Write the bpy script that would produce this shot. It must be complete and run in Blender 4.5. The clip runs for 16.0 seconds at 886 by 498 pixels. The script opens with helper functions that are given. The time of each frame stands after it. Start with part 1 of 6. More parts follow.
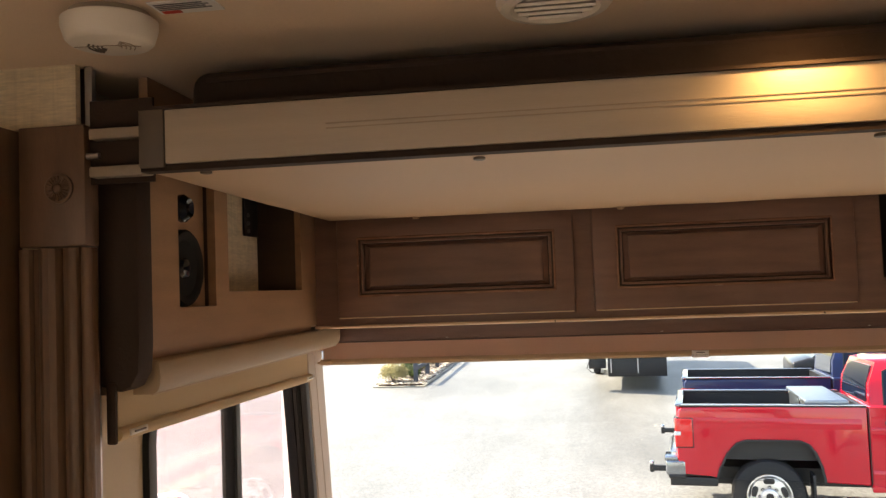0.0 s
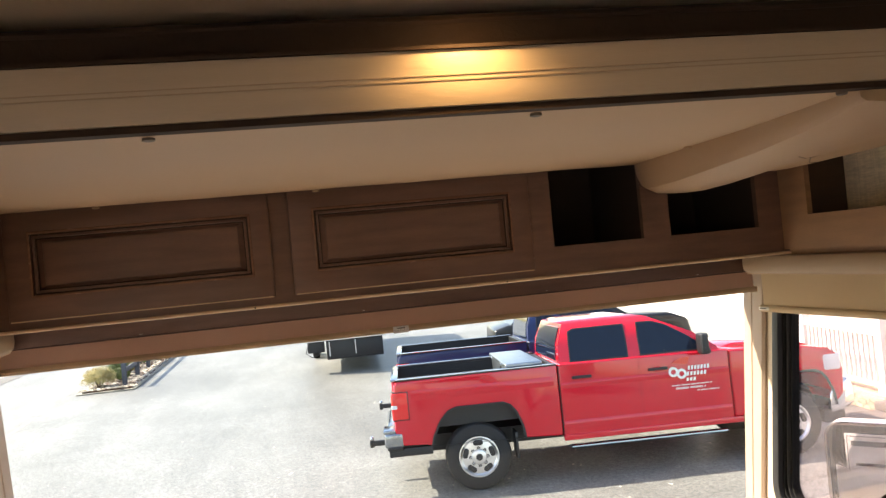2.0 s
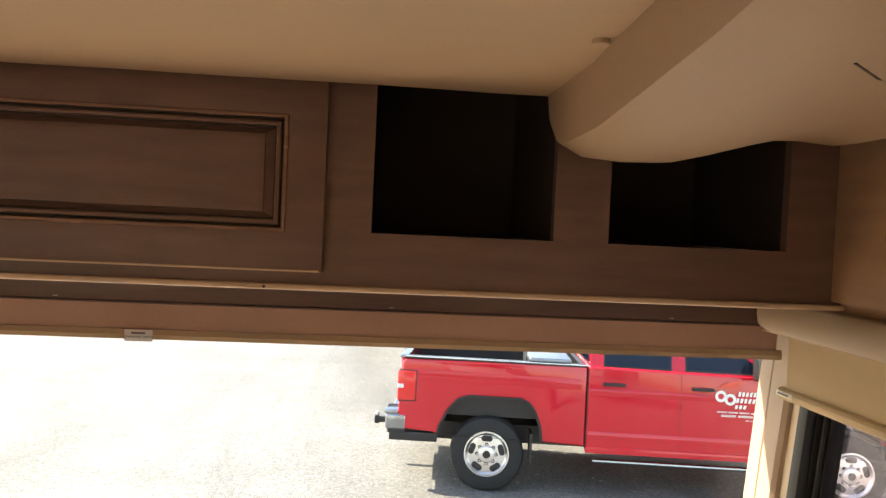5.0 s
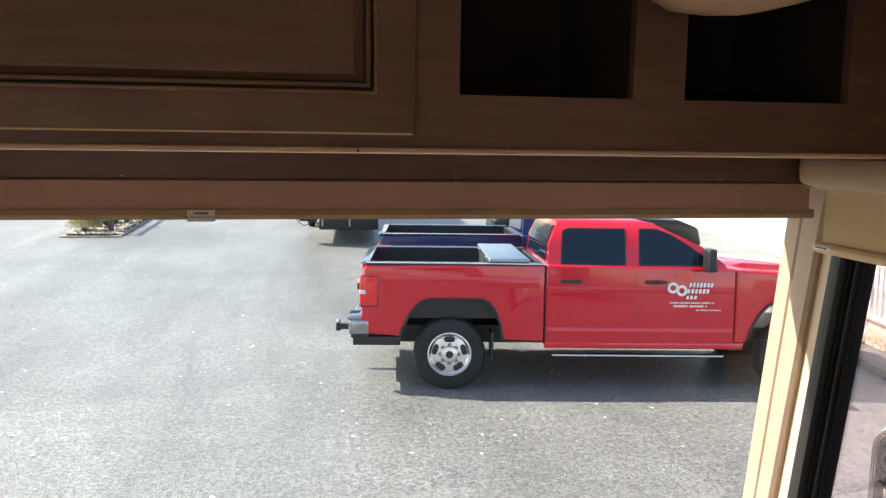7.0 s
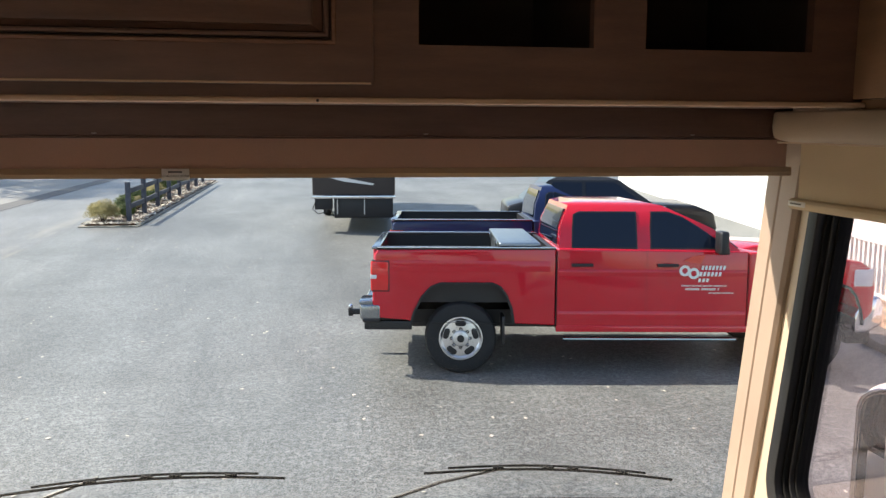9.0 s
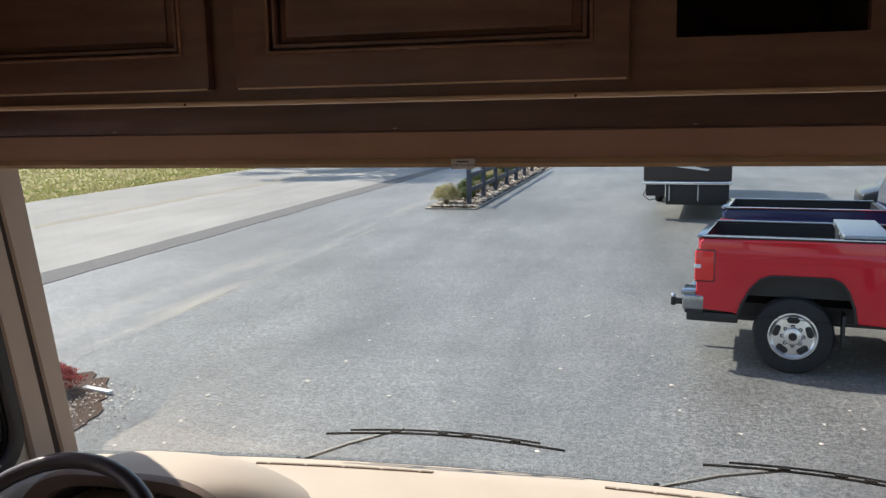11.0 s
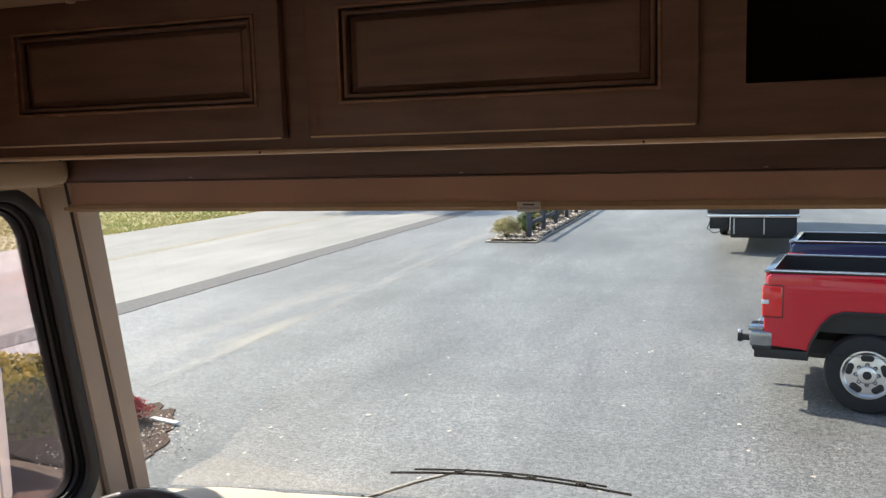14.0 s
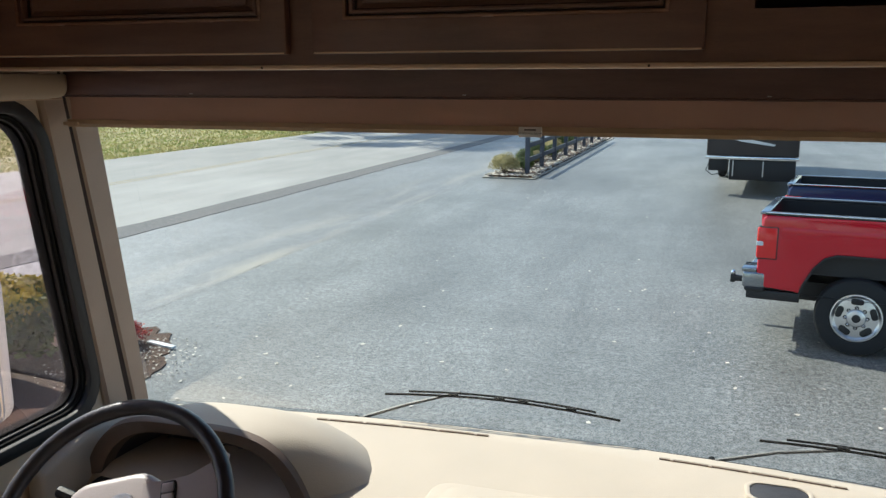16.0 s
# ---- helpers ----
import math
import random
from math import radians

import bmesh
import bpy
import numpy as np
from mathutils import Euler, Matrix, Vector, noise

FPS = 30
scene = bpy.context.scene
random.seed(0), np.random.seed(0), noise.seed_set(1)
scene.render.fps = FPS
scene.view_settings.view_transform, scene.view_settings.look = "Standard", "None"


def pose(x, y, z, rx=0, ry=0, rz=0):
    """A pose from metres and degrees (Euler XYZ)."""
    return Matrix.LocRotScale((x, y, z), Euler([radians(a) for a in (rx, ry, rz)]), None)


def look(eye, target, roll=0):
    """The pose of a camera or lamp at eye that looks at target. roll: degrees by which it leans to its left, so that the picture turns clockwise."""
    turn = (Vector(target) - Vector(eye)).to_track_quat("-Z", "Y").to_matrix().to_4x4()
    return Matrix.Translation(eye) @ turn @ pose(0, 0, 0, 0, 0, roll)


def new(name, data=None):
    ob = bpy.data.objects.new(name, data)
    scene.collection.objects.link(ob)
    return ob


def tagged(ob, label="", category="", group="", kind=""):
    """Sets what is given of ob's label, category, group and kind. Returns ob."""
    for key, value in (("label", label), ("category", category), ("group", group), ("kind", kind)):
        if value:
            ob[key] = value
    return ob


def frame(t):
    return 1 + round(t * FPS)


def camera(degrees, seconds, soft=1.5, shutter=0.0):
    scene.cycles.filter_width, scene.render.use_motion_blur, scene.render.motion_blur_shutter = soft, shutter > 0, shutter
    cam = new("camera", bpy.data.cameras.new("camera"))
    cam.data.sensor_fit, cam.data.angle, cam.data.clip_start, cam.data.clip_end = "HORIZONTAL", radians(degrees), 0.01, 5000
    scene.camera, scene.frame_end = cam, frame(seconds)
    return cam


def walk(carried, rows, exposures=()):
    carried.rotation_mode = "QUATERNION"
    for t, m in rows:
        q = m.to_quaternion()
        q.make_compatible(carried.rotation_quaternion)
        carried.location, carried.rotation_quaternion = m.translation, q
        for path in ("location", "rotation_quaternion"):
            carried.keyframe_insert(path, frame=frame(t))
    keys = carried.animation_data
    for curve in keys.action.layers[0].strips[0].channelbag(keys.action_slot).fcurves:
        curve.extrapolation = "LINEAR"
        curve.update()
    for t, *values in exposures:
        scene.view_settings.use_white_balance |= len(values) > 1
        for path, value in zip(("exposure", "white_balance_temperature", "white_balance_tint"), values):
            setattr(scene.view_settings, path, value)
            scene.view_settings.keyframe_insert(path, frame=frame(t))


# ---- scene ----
cam = camera(55.6, 16.0, soft=1.4)
PATH = [
    (0, (0.024, 0.243, 2.89), (-0.253, 2.221, 2.984), -2.1),
    (0.5, (0.025, 0.244, 2.893), (-0.172, 2.232, 2.979), -2.5),
    (1, (0.044, 0.243, 2.89), (0.005, 2.241, 2.967), -3.2),
    (1.5, (0.066, 0.242, 2.889), (0.229, 2.235, 2.94), -4.2),
    (2, (0.069, 0.262, 2.882), (0.456, 2.224, 2.898), -5.5),
    (2.5, (0.139, 0.336, 2.855), (0.721, 2.249, 2.811), -5.5),
    (3, (0.313, 0.551, 2.85), (1.0, 2.427, 2.773), -4.3),
    (3.5, (0.464, 0.85, 2.819), (1.273, 2.676, 2.725), -4.3),
    (4, (0.624, 1.083, 2.85), (1.438, 2.908, 2.77), -3.6),
    (4.5, (0.767, 1.198, 2.885), (1.26, 3.136, 2.834), 0.1),
    (5, (0.806, 1.264, 2.895), (0.996, 3.254, 2.835), 2.7),
    (7.5, (0.559, 1.253, 2.782), (0.938, 3.195, 2.494), 0.0),
    (8, (0.568, 1.243, 2.758), (0.958, 3.184, 2.474), -0.8),
    (10.5, (0.797, 1.165, 2.768), (0.561, 3.126, 2.449), 0.5),
    (11, (0.786, 1.139, 2.772), (0.307, 3.054, 2.454), -1.1),
    (11.5, (0.777, 1.138, 2.777), (0.249, 3.044, 2.483), -1.0),
    (12, (0.772, 1.133, 2.782), (0.251, 3.045, 2.509), -0.3),
    (12.5, (0.782, 1.139, 2.785), (0.294, 3.061, 2.53), 0.1),
    (13, (0.781, 1.135, 2.787), (0.259, 3.049, 2.534), 0.0),
    (13.5, (0.779, 1.136, 2.788), (0.198, 3.033, 2.532), -0.9),
    (14, (0.776, 1.125, 2.794), (0.16, 3.013, 2.556), -1.6),
    (14.5, (0.773, 1.129, 2.796), (0.179, 3.024, 2.555), -1.5),
    (15, (0.782, 1.12, 2.787), (0.196, 3.013, 2.512), -1.0),
    (15.5, (0.781, 1.115, 2.779), (0.184, 2.993, 2.439), -0.4),
    (16, (0.774, 1.11, 2.771), (0.172, 2.977, 2.381), 0.0),
]
EXPOSURES = [(0, 2.2, 7950, 13), (1.5, 2.18, 7950, 13), (2.5, 1.75, 7100, 10), (3.5, 1.38, 6550, 10), (4.0, 1.55, 6450, 9), (4.5, 2.08, 7600, 11), (5.0, 2.25, 8250, 12), (6.2, 1.8, 7200, 10), (7.5, 1.55, 7000, 10), (8.0, 1.35, 7000, 10), (10.5, 0.93, 6750, 11), (11.0, 0.78, 6750, 11), (11.5, 0.92, 6800, 11), (12.5, 1.12, 6950, 11), (14.5, 1.12, 6900, 10), (15.5, 1.08, 6700, 8), (16, 0.82, 6350, 3)]
walk(cam, [(t, look(eye, target, roll)) for t, eye, target, roll in PATH], EXPOSURES)


# ---- world and sun ----
world = bpy.data.worlds.new("world")
scene.world = world
world.use_nodes = True
wt = world.node_tree
sky = wt.nodes.new("ShaderNodeTexSky")
sky.sky_type, sky.sun_disc = 'NISHITA', False
SUN_TO = Vector((-0.85, 0.42, 1.0)).normalized()
sky.sun_elevation = math.asin(SUN_TO.z)
sky.sun_rotation = math.atan2(SUN_TO.x, SUN_TO.y)
wt.links.new(sky.outputs[0], wt.nodes["Background"].inputs[0])
wt.nodes["Background"].inputs[1].default_value = 0.15
sun = new("sun", bpy.data.lights.new("sun", 'SUN'))
sun.data.energy, sun.data.angle, sun.data.color = 4.2, radians(0.53), (1.0, 0.94, 0.85)
sun.matrix_world = look((0, 0, 30) , Vector((0, 0, 30)) - SUN_TO)


# ---- materials ----
def mat(name, color, rough=0.6, metal=0.0, vary=0.15, scale=8.0, bump=0.1, fine=90.0, color2=None, stretch=(1, 1, 1), coat=0.0, rand=0.0, spec=0.5, big=0.0, grain=0.35):
    m = bpy.data.materials.new(name)
    m.use_nodes = True
    nt = m.node_tree
    b = nt.nodes["Principled BSDF"]
    b.inputs["Roughness"].default_value, b.inputs["Metallic"].default_value = rough, metal
    b.inputs["Coat Weight"].default_value = coat
    b.inputs["Specular IOR Level"].default_value = spec
    c1 = (*color, 1)
    c2 = (*(color2 or [c * (1 - vary) for c in color]), 1)
    tc, mp = nt.nodes.new("ShaderNodeTexCoord"), nt.nodes.new("ShaderNodeMapping")
    mp.inputs["Scale"].default_value = stretch
    nt.links.new(tc.outputs["Object"], mp.inputs[0])
    n1, n2 = nt.nodes.new("ShaderNodeTexNoise"), nt.nodes.new("ShaderNodeTexNoise")
    n1.inputs["Scale"].default_value, n1.inputs["Detail"].default_value = scale, 6
    n2.inputs["Scale"].default_value, n2.inputs["Detail"].default_value = fine, 4
    for n in (n1, n2):
        nt.links.new(mp.outputs[0], n.inputs["Vector"])
    ramp = nt.nodes.new("ShaderNodeMapRange")
    ramp.inputs["From Min"].default_value, ramp.inputs["From Max"].default_value = 0.3, 0.7
    add = nt.nodes.new("ShaderNodeMath")
    add.operation = 'MULTIPLY_ADD'
    add.inputs[1].default_value, add.inputs[2].default_value = grain, -grain / 2
    nt.links.new(n2.outputs["Fac"], add.inputs[0])
    add2 = nt.nodes.new("ShaderNodeMath")
    nt.links.new(n1.outputs["Fac"], add2.inputs[0])
    nt.links.new(add.outputs[0], add2.inputs[1])
    nt.links.new(add2.outputs[0], ramp.inputs["Value"])
    mix = nt.nodes.new("ShaderNodeMix")
    mix.data_type = 'RGBA'
    mix.inputs["A"].default_value, mix.inputs["B"].default_value = c2, c1
    nt.links.new(ramp.outputs[0], mix.inputs["Factor"])
    out = mix.outputs["Result"]
    if rand or big:
        hsv = nt.nodes.new("ShaderNodeHueSaturation")
        mr = nt.nodes.new("ShaderNodeMapRange")
        k = rand or big
        mr.inputs["To Min"].default_value, mr.inputs["To Max"].default_value = 1 - k, 1 + k
        if rand:
            oi = nt.nodes.new("ShaderNodeObjectInfo")
            nt.links.new(oi.outputs["Random"], mr.inputs["Value"])
        else:
            n3 = nt.nodes.new("ShaderNodeTexNoise")
            n3.inputs["Scale"].default_value, n3.inputs["Detail"].default_value = scale * 0.12, 3
            nt.links.new(mp.outputs[0], n3.inputs["Vector"])
            mr.inputs["From Min"].default_value, mr.inputs["From Max"].default_value = 0.3, 0.7
            nt.links.new(n3.outputs["Fac"], mr.inputs["Value"])
        nt.links.new(mr.outputs[0], hsv.inputs["Value"])
        nt.links.new(out, hsv.inputs["Color"])
        out = hsv.outputs["Color"]
    nt.links.new(out, b.inputs["Base Color"])
    if bump:
        bp = nt.nodes.new("ShaderNodeBump")
        bp.inputs["Strength"].default_value, bp.inputs["Distance"].default_value = bump, 0.004
        nt.links.new(n2.outputs["Fac"], bp.inputs["Height"])
        nt.links.new(bp.outputs[0], b.inputs["Normal"])
        rr = nt.nodes.new("ShaderNodeMapRange")
        rr.inputs["To Min"].default_value, rr.inputs["To Max"].default_value = max(0.02, rough - 0.08), min(1, rough + 0.08)
        nt.links.new(n1.outputs["Fac"], rr.inputs["Value"])
        nt.links.new(rr.outputs[0], b.inputs["Roughness"])
    return m


def glass_mat(name, tint, gloss=1.0, ior=1.45):
    m = bpy.data.materials.new(name)
    m.use_nodes = True
    nt = m.node_tree
    nt.nodes.remove(nt.nodes["Principled BSDF"])
    tr, gl = nt.nodes.new("ShaderNodeBsdfTransparent"), nt.nodes.new("ShaderNodeBsdfGlossy")
    tr.inputs[0].default_value = (*tint, 1)
    gl.inputs["Roughness"].default_value = 0.02
    fr = nt.nodes.new("ShaderNodeFresnel")
    fr.inputs["IOR"].default_value = ior
    mu = nt.nodes.new("ShaderNodeMath")
    mu.operation = 'MULTIPLY'
    mu.inputs[1].default_value = gloss
    nt.links.new(fr.outputs[0], mu.inputs[0])
    mx = nt.nodes.new("ShaderNodeMixShader")
    nt.links.new(mu.outputs[0], mx.inputs[0])
    nt.links.new(tr.outputs[0], mx.inputs[1])
    nt.links.new(gl.outputs[0], mx.inputs[2])
    nt.links.new(mx.outputs[0], nt.nodes["Material Output"].inputs[0])
    return m


def glow_mat(name, color, strength):
    m = bpy.data.materials.new(name)
    m.use_nodes = True
    b = m.node_tree.nodes["Principled BSDF"]
    b.inputs["Emission Color"].default_value, b.inputs["Emission Strength"].default_value = (*color, 1), strength
    return m


WOOD = mat("maple_wood", (0.212, 0.122, 0.097), 0.36, vary=0.26, scale=5, fine=70, stretch=(1.2, 6, 9), bump=0.08)
BOLSTER = mat("bolster_vinyl", (0.39, 0.295, 0.20), 0.55, vary=0.08, scale=3, fine=220, bump=0.12)
PILLAR = mat("pillar_vinyl", (0.42, 0.315, 0.24), 0.55, vary=0.08, fine=260)
CRUMB = mat("crumbled_asphalt", (0.30, 0.295, 0.28), 0.95, vary=0.4, scale=20, fine=90, bump=1.0)
CUBBY = mat("cubby_dark_brown", (0.055, 0.040, 0.034), 0.8, vary=0.2)
# the cabinet wood again, with the valance's shade put into the colour
VALANCE = mat("shaded_valance_wood", (0.178, 0.106, 0.088), 0.4, vary=0.3, scale=5, fine=60, stretch=(1.2, 6, 9), bump=0.06)
# paler than the doors, to colour in the highlight on the panel beads
BEAD = mat("bead_highlight_wood", (0.31, 0.175, 0.125), 0.25, vary=0.3, scale=9, fine=60, stretch=(2, 6, 9), bump=0.05)
WOOD_SIDE = mat("maple_side", (0.36, 0.215, 0.125), 0.45, vary=0.22, scale=5, fine=60, stretch=(6, 1.2, 9), bump=0.06)
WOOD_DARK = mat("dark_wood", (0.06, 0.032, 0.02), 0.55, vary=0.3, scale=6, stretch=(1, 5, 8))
WOOD_PILLAR = mat("pillar_wood", (0.17, 0.10, 0.064), 0.42, vary=0.3, scale=6, fine=50, stretch=(8, 8, 1.2))
TRIM = mat("tan_edge_trim", (0.74, 0.55, 0.40), 0.24, vary=0.1)
VINYL = mat("tan_vinyl", (0.57, 0.41, 0.27), 0.55, vary=0.08, scale=3, fine=220, bump=0.12)
VINYL_PALE = mat("pale_vinyl", (0.47, 0.33, 0.215), 0.5, vary=0.08, scale=3, fine=220, bump=0.12)
BLIND = mat("tan_blind_cloth", (0.70, 0.485, 0.385), 0.8, vary=0.1, scale=4, fine=400, bump=0.2)
BLIND_SIDE = mat("beige_blind_cloth", (0.62, 0.48, 0.31), 0.8, vary=0.08, scale=4, fine=400, bump=0.2)
HEM = mat("hem_bar", (0.55, 0.40, 0.26), 0.5)
CEIL = mat("ceiling_vinyl", (0.80, 0.64, 0.50), 0.65, vary=0.07, scale=3, fine=160, bump=0.2)
FABRIC = mat("linen_panel", (0.82, 0.71, 0.53), 0.85, vary=0.25, scale=40, fine=300, stretch=(1, 1, 7), bump=0.5)
FASCIA_LINE = mat("fascia_groove", (0.40, 0.325, 0.25), 0.45, vary=0.1)
FASCIA = mat("laminate_fascia", (0.50, 0.42, 0.335), 0.42, vary=0.12, scale=4, fine=80, stretch=(0.6, 8, 10), bump=0.08)
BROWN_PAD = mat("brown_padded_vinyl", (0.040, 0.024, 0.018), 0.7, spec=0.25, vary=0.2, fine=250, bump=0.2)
MATTRESS = mat("brown_quilt", (0.034, 0.019, 0.012), 0.9, vary=0.3, scale=9, fine=60, bump=0.6)
ALU = mat("aluminium", (0.55, 0.55, 0.56), 0.35, 1.0, vary=0.1, stretch=(20, 20, 1))
STEEL_DARK = mat("dark_track", (0.13, 0.105, 0.085), 0.5, vary=0.15)
WIPER_GREY = mat("wiper_arm_grey", (0.045, 0.045, 0.048), 0.45, vary=0.2)
STEEL_PALE = mat("painted_bracket", (0.34, 0.28, 0.22), 0.45, vary=0.15)
BLACK = mat("black_plastic", (0.016, 0.016, 0.018), 0.45, vary=0.2)
FRAME_BLACK = mat("black_window_frame", (0.009, 0.009, 0.010), 0.5, vary=0.2, fine=200, bump=0.1)
RUBBER = mat("black_rubber", (0.010, 0.010, 0.010), 0.85, vary=0.2, spec=0.2)
WHITE = mat("white_plastic", (0.74, 0.70, 0.64), 0.45, vary=0.04)
DASH = mat("dash_vinyl", (0.47, 0.405, 0.33), 0.6, vary=0.06, scale=6, fine=320, bump=0.25)
GREY_SOFT = mat("dark_dash_vinyl", (0.035, 0.032, 0.036), 0.6, vary=0.2, fine=300, bump=0.3)
RIM_BLACK = mat("steering_rim_vinyl", (0.026, 0.023, 0.028), 0.34, vary=0.2, fine=300, bump=0.15)
WHEEL_GREY = mat("steering_wheel_grey", (0.42, 0.37, 0.375), 0.42, vary=0.1, fine=250)
HOOD_LIP = mat("brown_hood_lip", (0.15, 0.105, 0.08), 0.55, vary=0.15, fine=300, bump=0.2)
WALL_IN = mat("cab_wall_vinyl", (0.60, 0.49, 0.36), 0.55, vary=0.06, fine=260)
GLASS = glass_mat("windscreen_glass", (0.80, 0.825, 0.815), 0.24, 1.5)
GLASS_SIDE = glass_mat("side_glass_tinted", (0.96, 0.89, 0.90), 0.3)
NOTICE = mat("notice_paper", (0.90, 0.90, 0.92), 0.8, vary=0.04, bump=0)
PAPER = mat("white_paper", (0.88, 0.88, 0.88), 0.8, vary=0.03, bump=0)
INK = mat("grey_print", (0.16, 0.16, 0.18), 0.8, bump=0)
MIRROR = mat("mirror_silver", (0.16, 0.17, 0.19), 0.03, 1.0, vary=0.02, bump=0)
CARPET = mat("tan_floor_covering", (0.40, 0.31, 0.22), 0.7, vary=0.3, scale=40, fine=400, bump=0.6)
BEHIND = mat("living_wall_paper", (0.55, 0.45, 0.34), 0.7, vary=0.1)
RED_INK = mat("red_print", (0.6, 0.05, 0.03), 0.7, bump=0)

ASPHALT = mat("asphalt", (0.252, 0.258, 0.250), 0.52, scale=22, fine=64, bump=0.7, color2=(0.074, 0.078, 0.077), grain=1.6)
DRIVE = mat("older_asphalt", (0.245, 0.250, 0.250), 0.55, scale=34, fine=90, bump=0.5, color2=(0.095, 0.098, 0.10), grain=1.6)
ROADWAY = mat("pale_road", (0.315, 0.305, 0.285), 0.9, scale=1.2, fine=60, bump=0.5, color2=(0.25, 0.245, 0.232), stretch=(1, 0.25, 1), big=0.12)
SHOULDER = mat("gravel_shoulder", (0.165, 0.16, 0.158), 0.95, vary=0.4, scale=12, fine=90, bump=1.0)
EARTH = mat("grassy_earth", (0.30, 0.28, 0.10), 0.95, scale=0.6, fine=9, bump=0.8, color2=(0.20, 0.16, 0.06))
GRASS = mat("grass_blades", (0.27, 0.33, 0.085), 0.8, vary=0.5, scale=0.55, fine=3, color2=(0.50, 0.40, 0.21))
MULCH = mat("mulch", (0.10, 0.055, 0.035), 0.95, vary=0.6, scale=25, fine=90, bump=1.0)
KERB = mat("worn_kerb", (0.40, 0.37, 0.31), 0.9, vary=0.45, scale=3, fine=30, bump=0.6)
WHITE_PAINT = mat("white_paint", (0.8, 0.79, 0.77), 0.5, vary=0.05)
BRICK = mat("red_brick", (0.56, 0.40, 0.29), 0.85, vary=0.3, scale=12, bump=0.6, rand=0.18)
BRICK_WALL = mat("far_brick", (0.33, 0.17, 0.11), 0.85, vary=0.35, scale=14, bump=0.6, stretch=(1, 1, 3))
MORTAR = mat("mortar", (0.42, 0.36, 0.30), 0.9, vary=0.15)
DECK = mat("deck_boards", (0.56, 0.42, 0.29), 0.7, vary=0.2, scale=3, stretch=(1, 8, 1), rand=0.1)
BENCH = mat("yellow_bench_wood", (0.55, 0.38, 0.10), 0.5, vary=0.2, stretch=(1, 8, 1))
FENCE = mat("weathered_fence", (0.10, 0.105, 0.125), 0.8, vary=0.35, scale=8, bump=0.5)
LEAF = mat("shrub_leaf", (0.14, 0.20, 0.045), 0.6, vary=0.55, scale=3, fine=12, bump=0, color2=(0.05, 0.075, 0.02))
LEAF_GOLD = mat("golden_leaf", (0.58, 0.44, 0.07), 0.6, vary=0.5, scale=3, fine=12, bump=0, color2=(0.22, 0.20, 0.04))
LEAF_PALE = mat("pale_shrub_leaf", (0.48, 0.42, 0.20), 0.7, vary=0.4, scale=4, fine=14, bump=0)
LEAF_RED = mat("red_leaf", (0.52, 0.09, 0.08), 0.6, vary=0.5, scale=6, fine=20, bump=0)
TWIG = mat("bark", (0.10, 0.07, 0.05), 0.9, vary=0.3)
DRY_LEAF = mat("dry_leaf", (0.70, 0.64, 0.54), 0.7, vary=0.4, scale=2, fine=4, bump=0)
CHROME = mat("chrome", (0.8, 0.8, 0.82), 0.08, 1.0, vary=0.05, bump=0)
POLISHED = mat("polished_aluminium", (0.74, 0.74, 0.76), 0.28, 1.0, vary=0.08, bump=0)
BUMPER = mat("dull_chrome", (0.33, 0.35, 0.38), 0.2, 1.0, vary=0.1, bump=0)
TREAD = mat("diamond_plate", (0.36, 0.40, 0.44), 0.34, 1.0, vary=0.25, scale=60, fine=120, bump=0.8)
TYRE = mat("tyre", (0.02, 0.02, 0.021), 0.8, vary=0.3, fine=120, bump=0.4)
CAR_GLASS = mat("car_glass", (0.006, 0.011, 0.024), 0.04, vary=0.05, bump=0, spec=0.38)
TAIL_RED = mat("tail_lamp_red", (0.80, 0.030, 0.030), 0.15, vary=0.2, coat=0.3, bump=0)
LAMP_CLEAR = mat("lamp_clear", (0.75, 0.76, 0.78), 0.08, vary=0.2, coat=1.0, bump=0)
RED_PAINT = mat("red_car_paint", (0.56, 0.005, 0.020), 0.20, vary=0.05, scale=1, bump=0, coat=0.9, spec=0.3)
BLUE_PAINT = mat("navy_car_paint", (0.010, 0.022, 0.085), 0.35, vary=0.05, scale=1, bump=0, coat=0.3, spec=0.3)
DARK_PAINT = mat("dark_car_paint", (0.02, 0.02, 0.022), 0.3, vary=0.1, bump=0, coat=0.25, spec=0.3)
TRAILER_DARK = mat("dark_trailer_skin", (0.045, 0.036, 0.034), 0.35, vary=0.2, scale=2)
SIDING = mat("white_siding", (0.78, 0.77, 0.74), 0.6, vary=0.06)


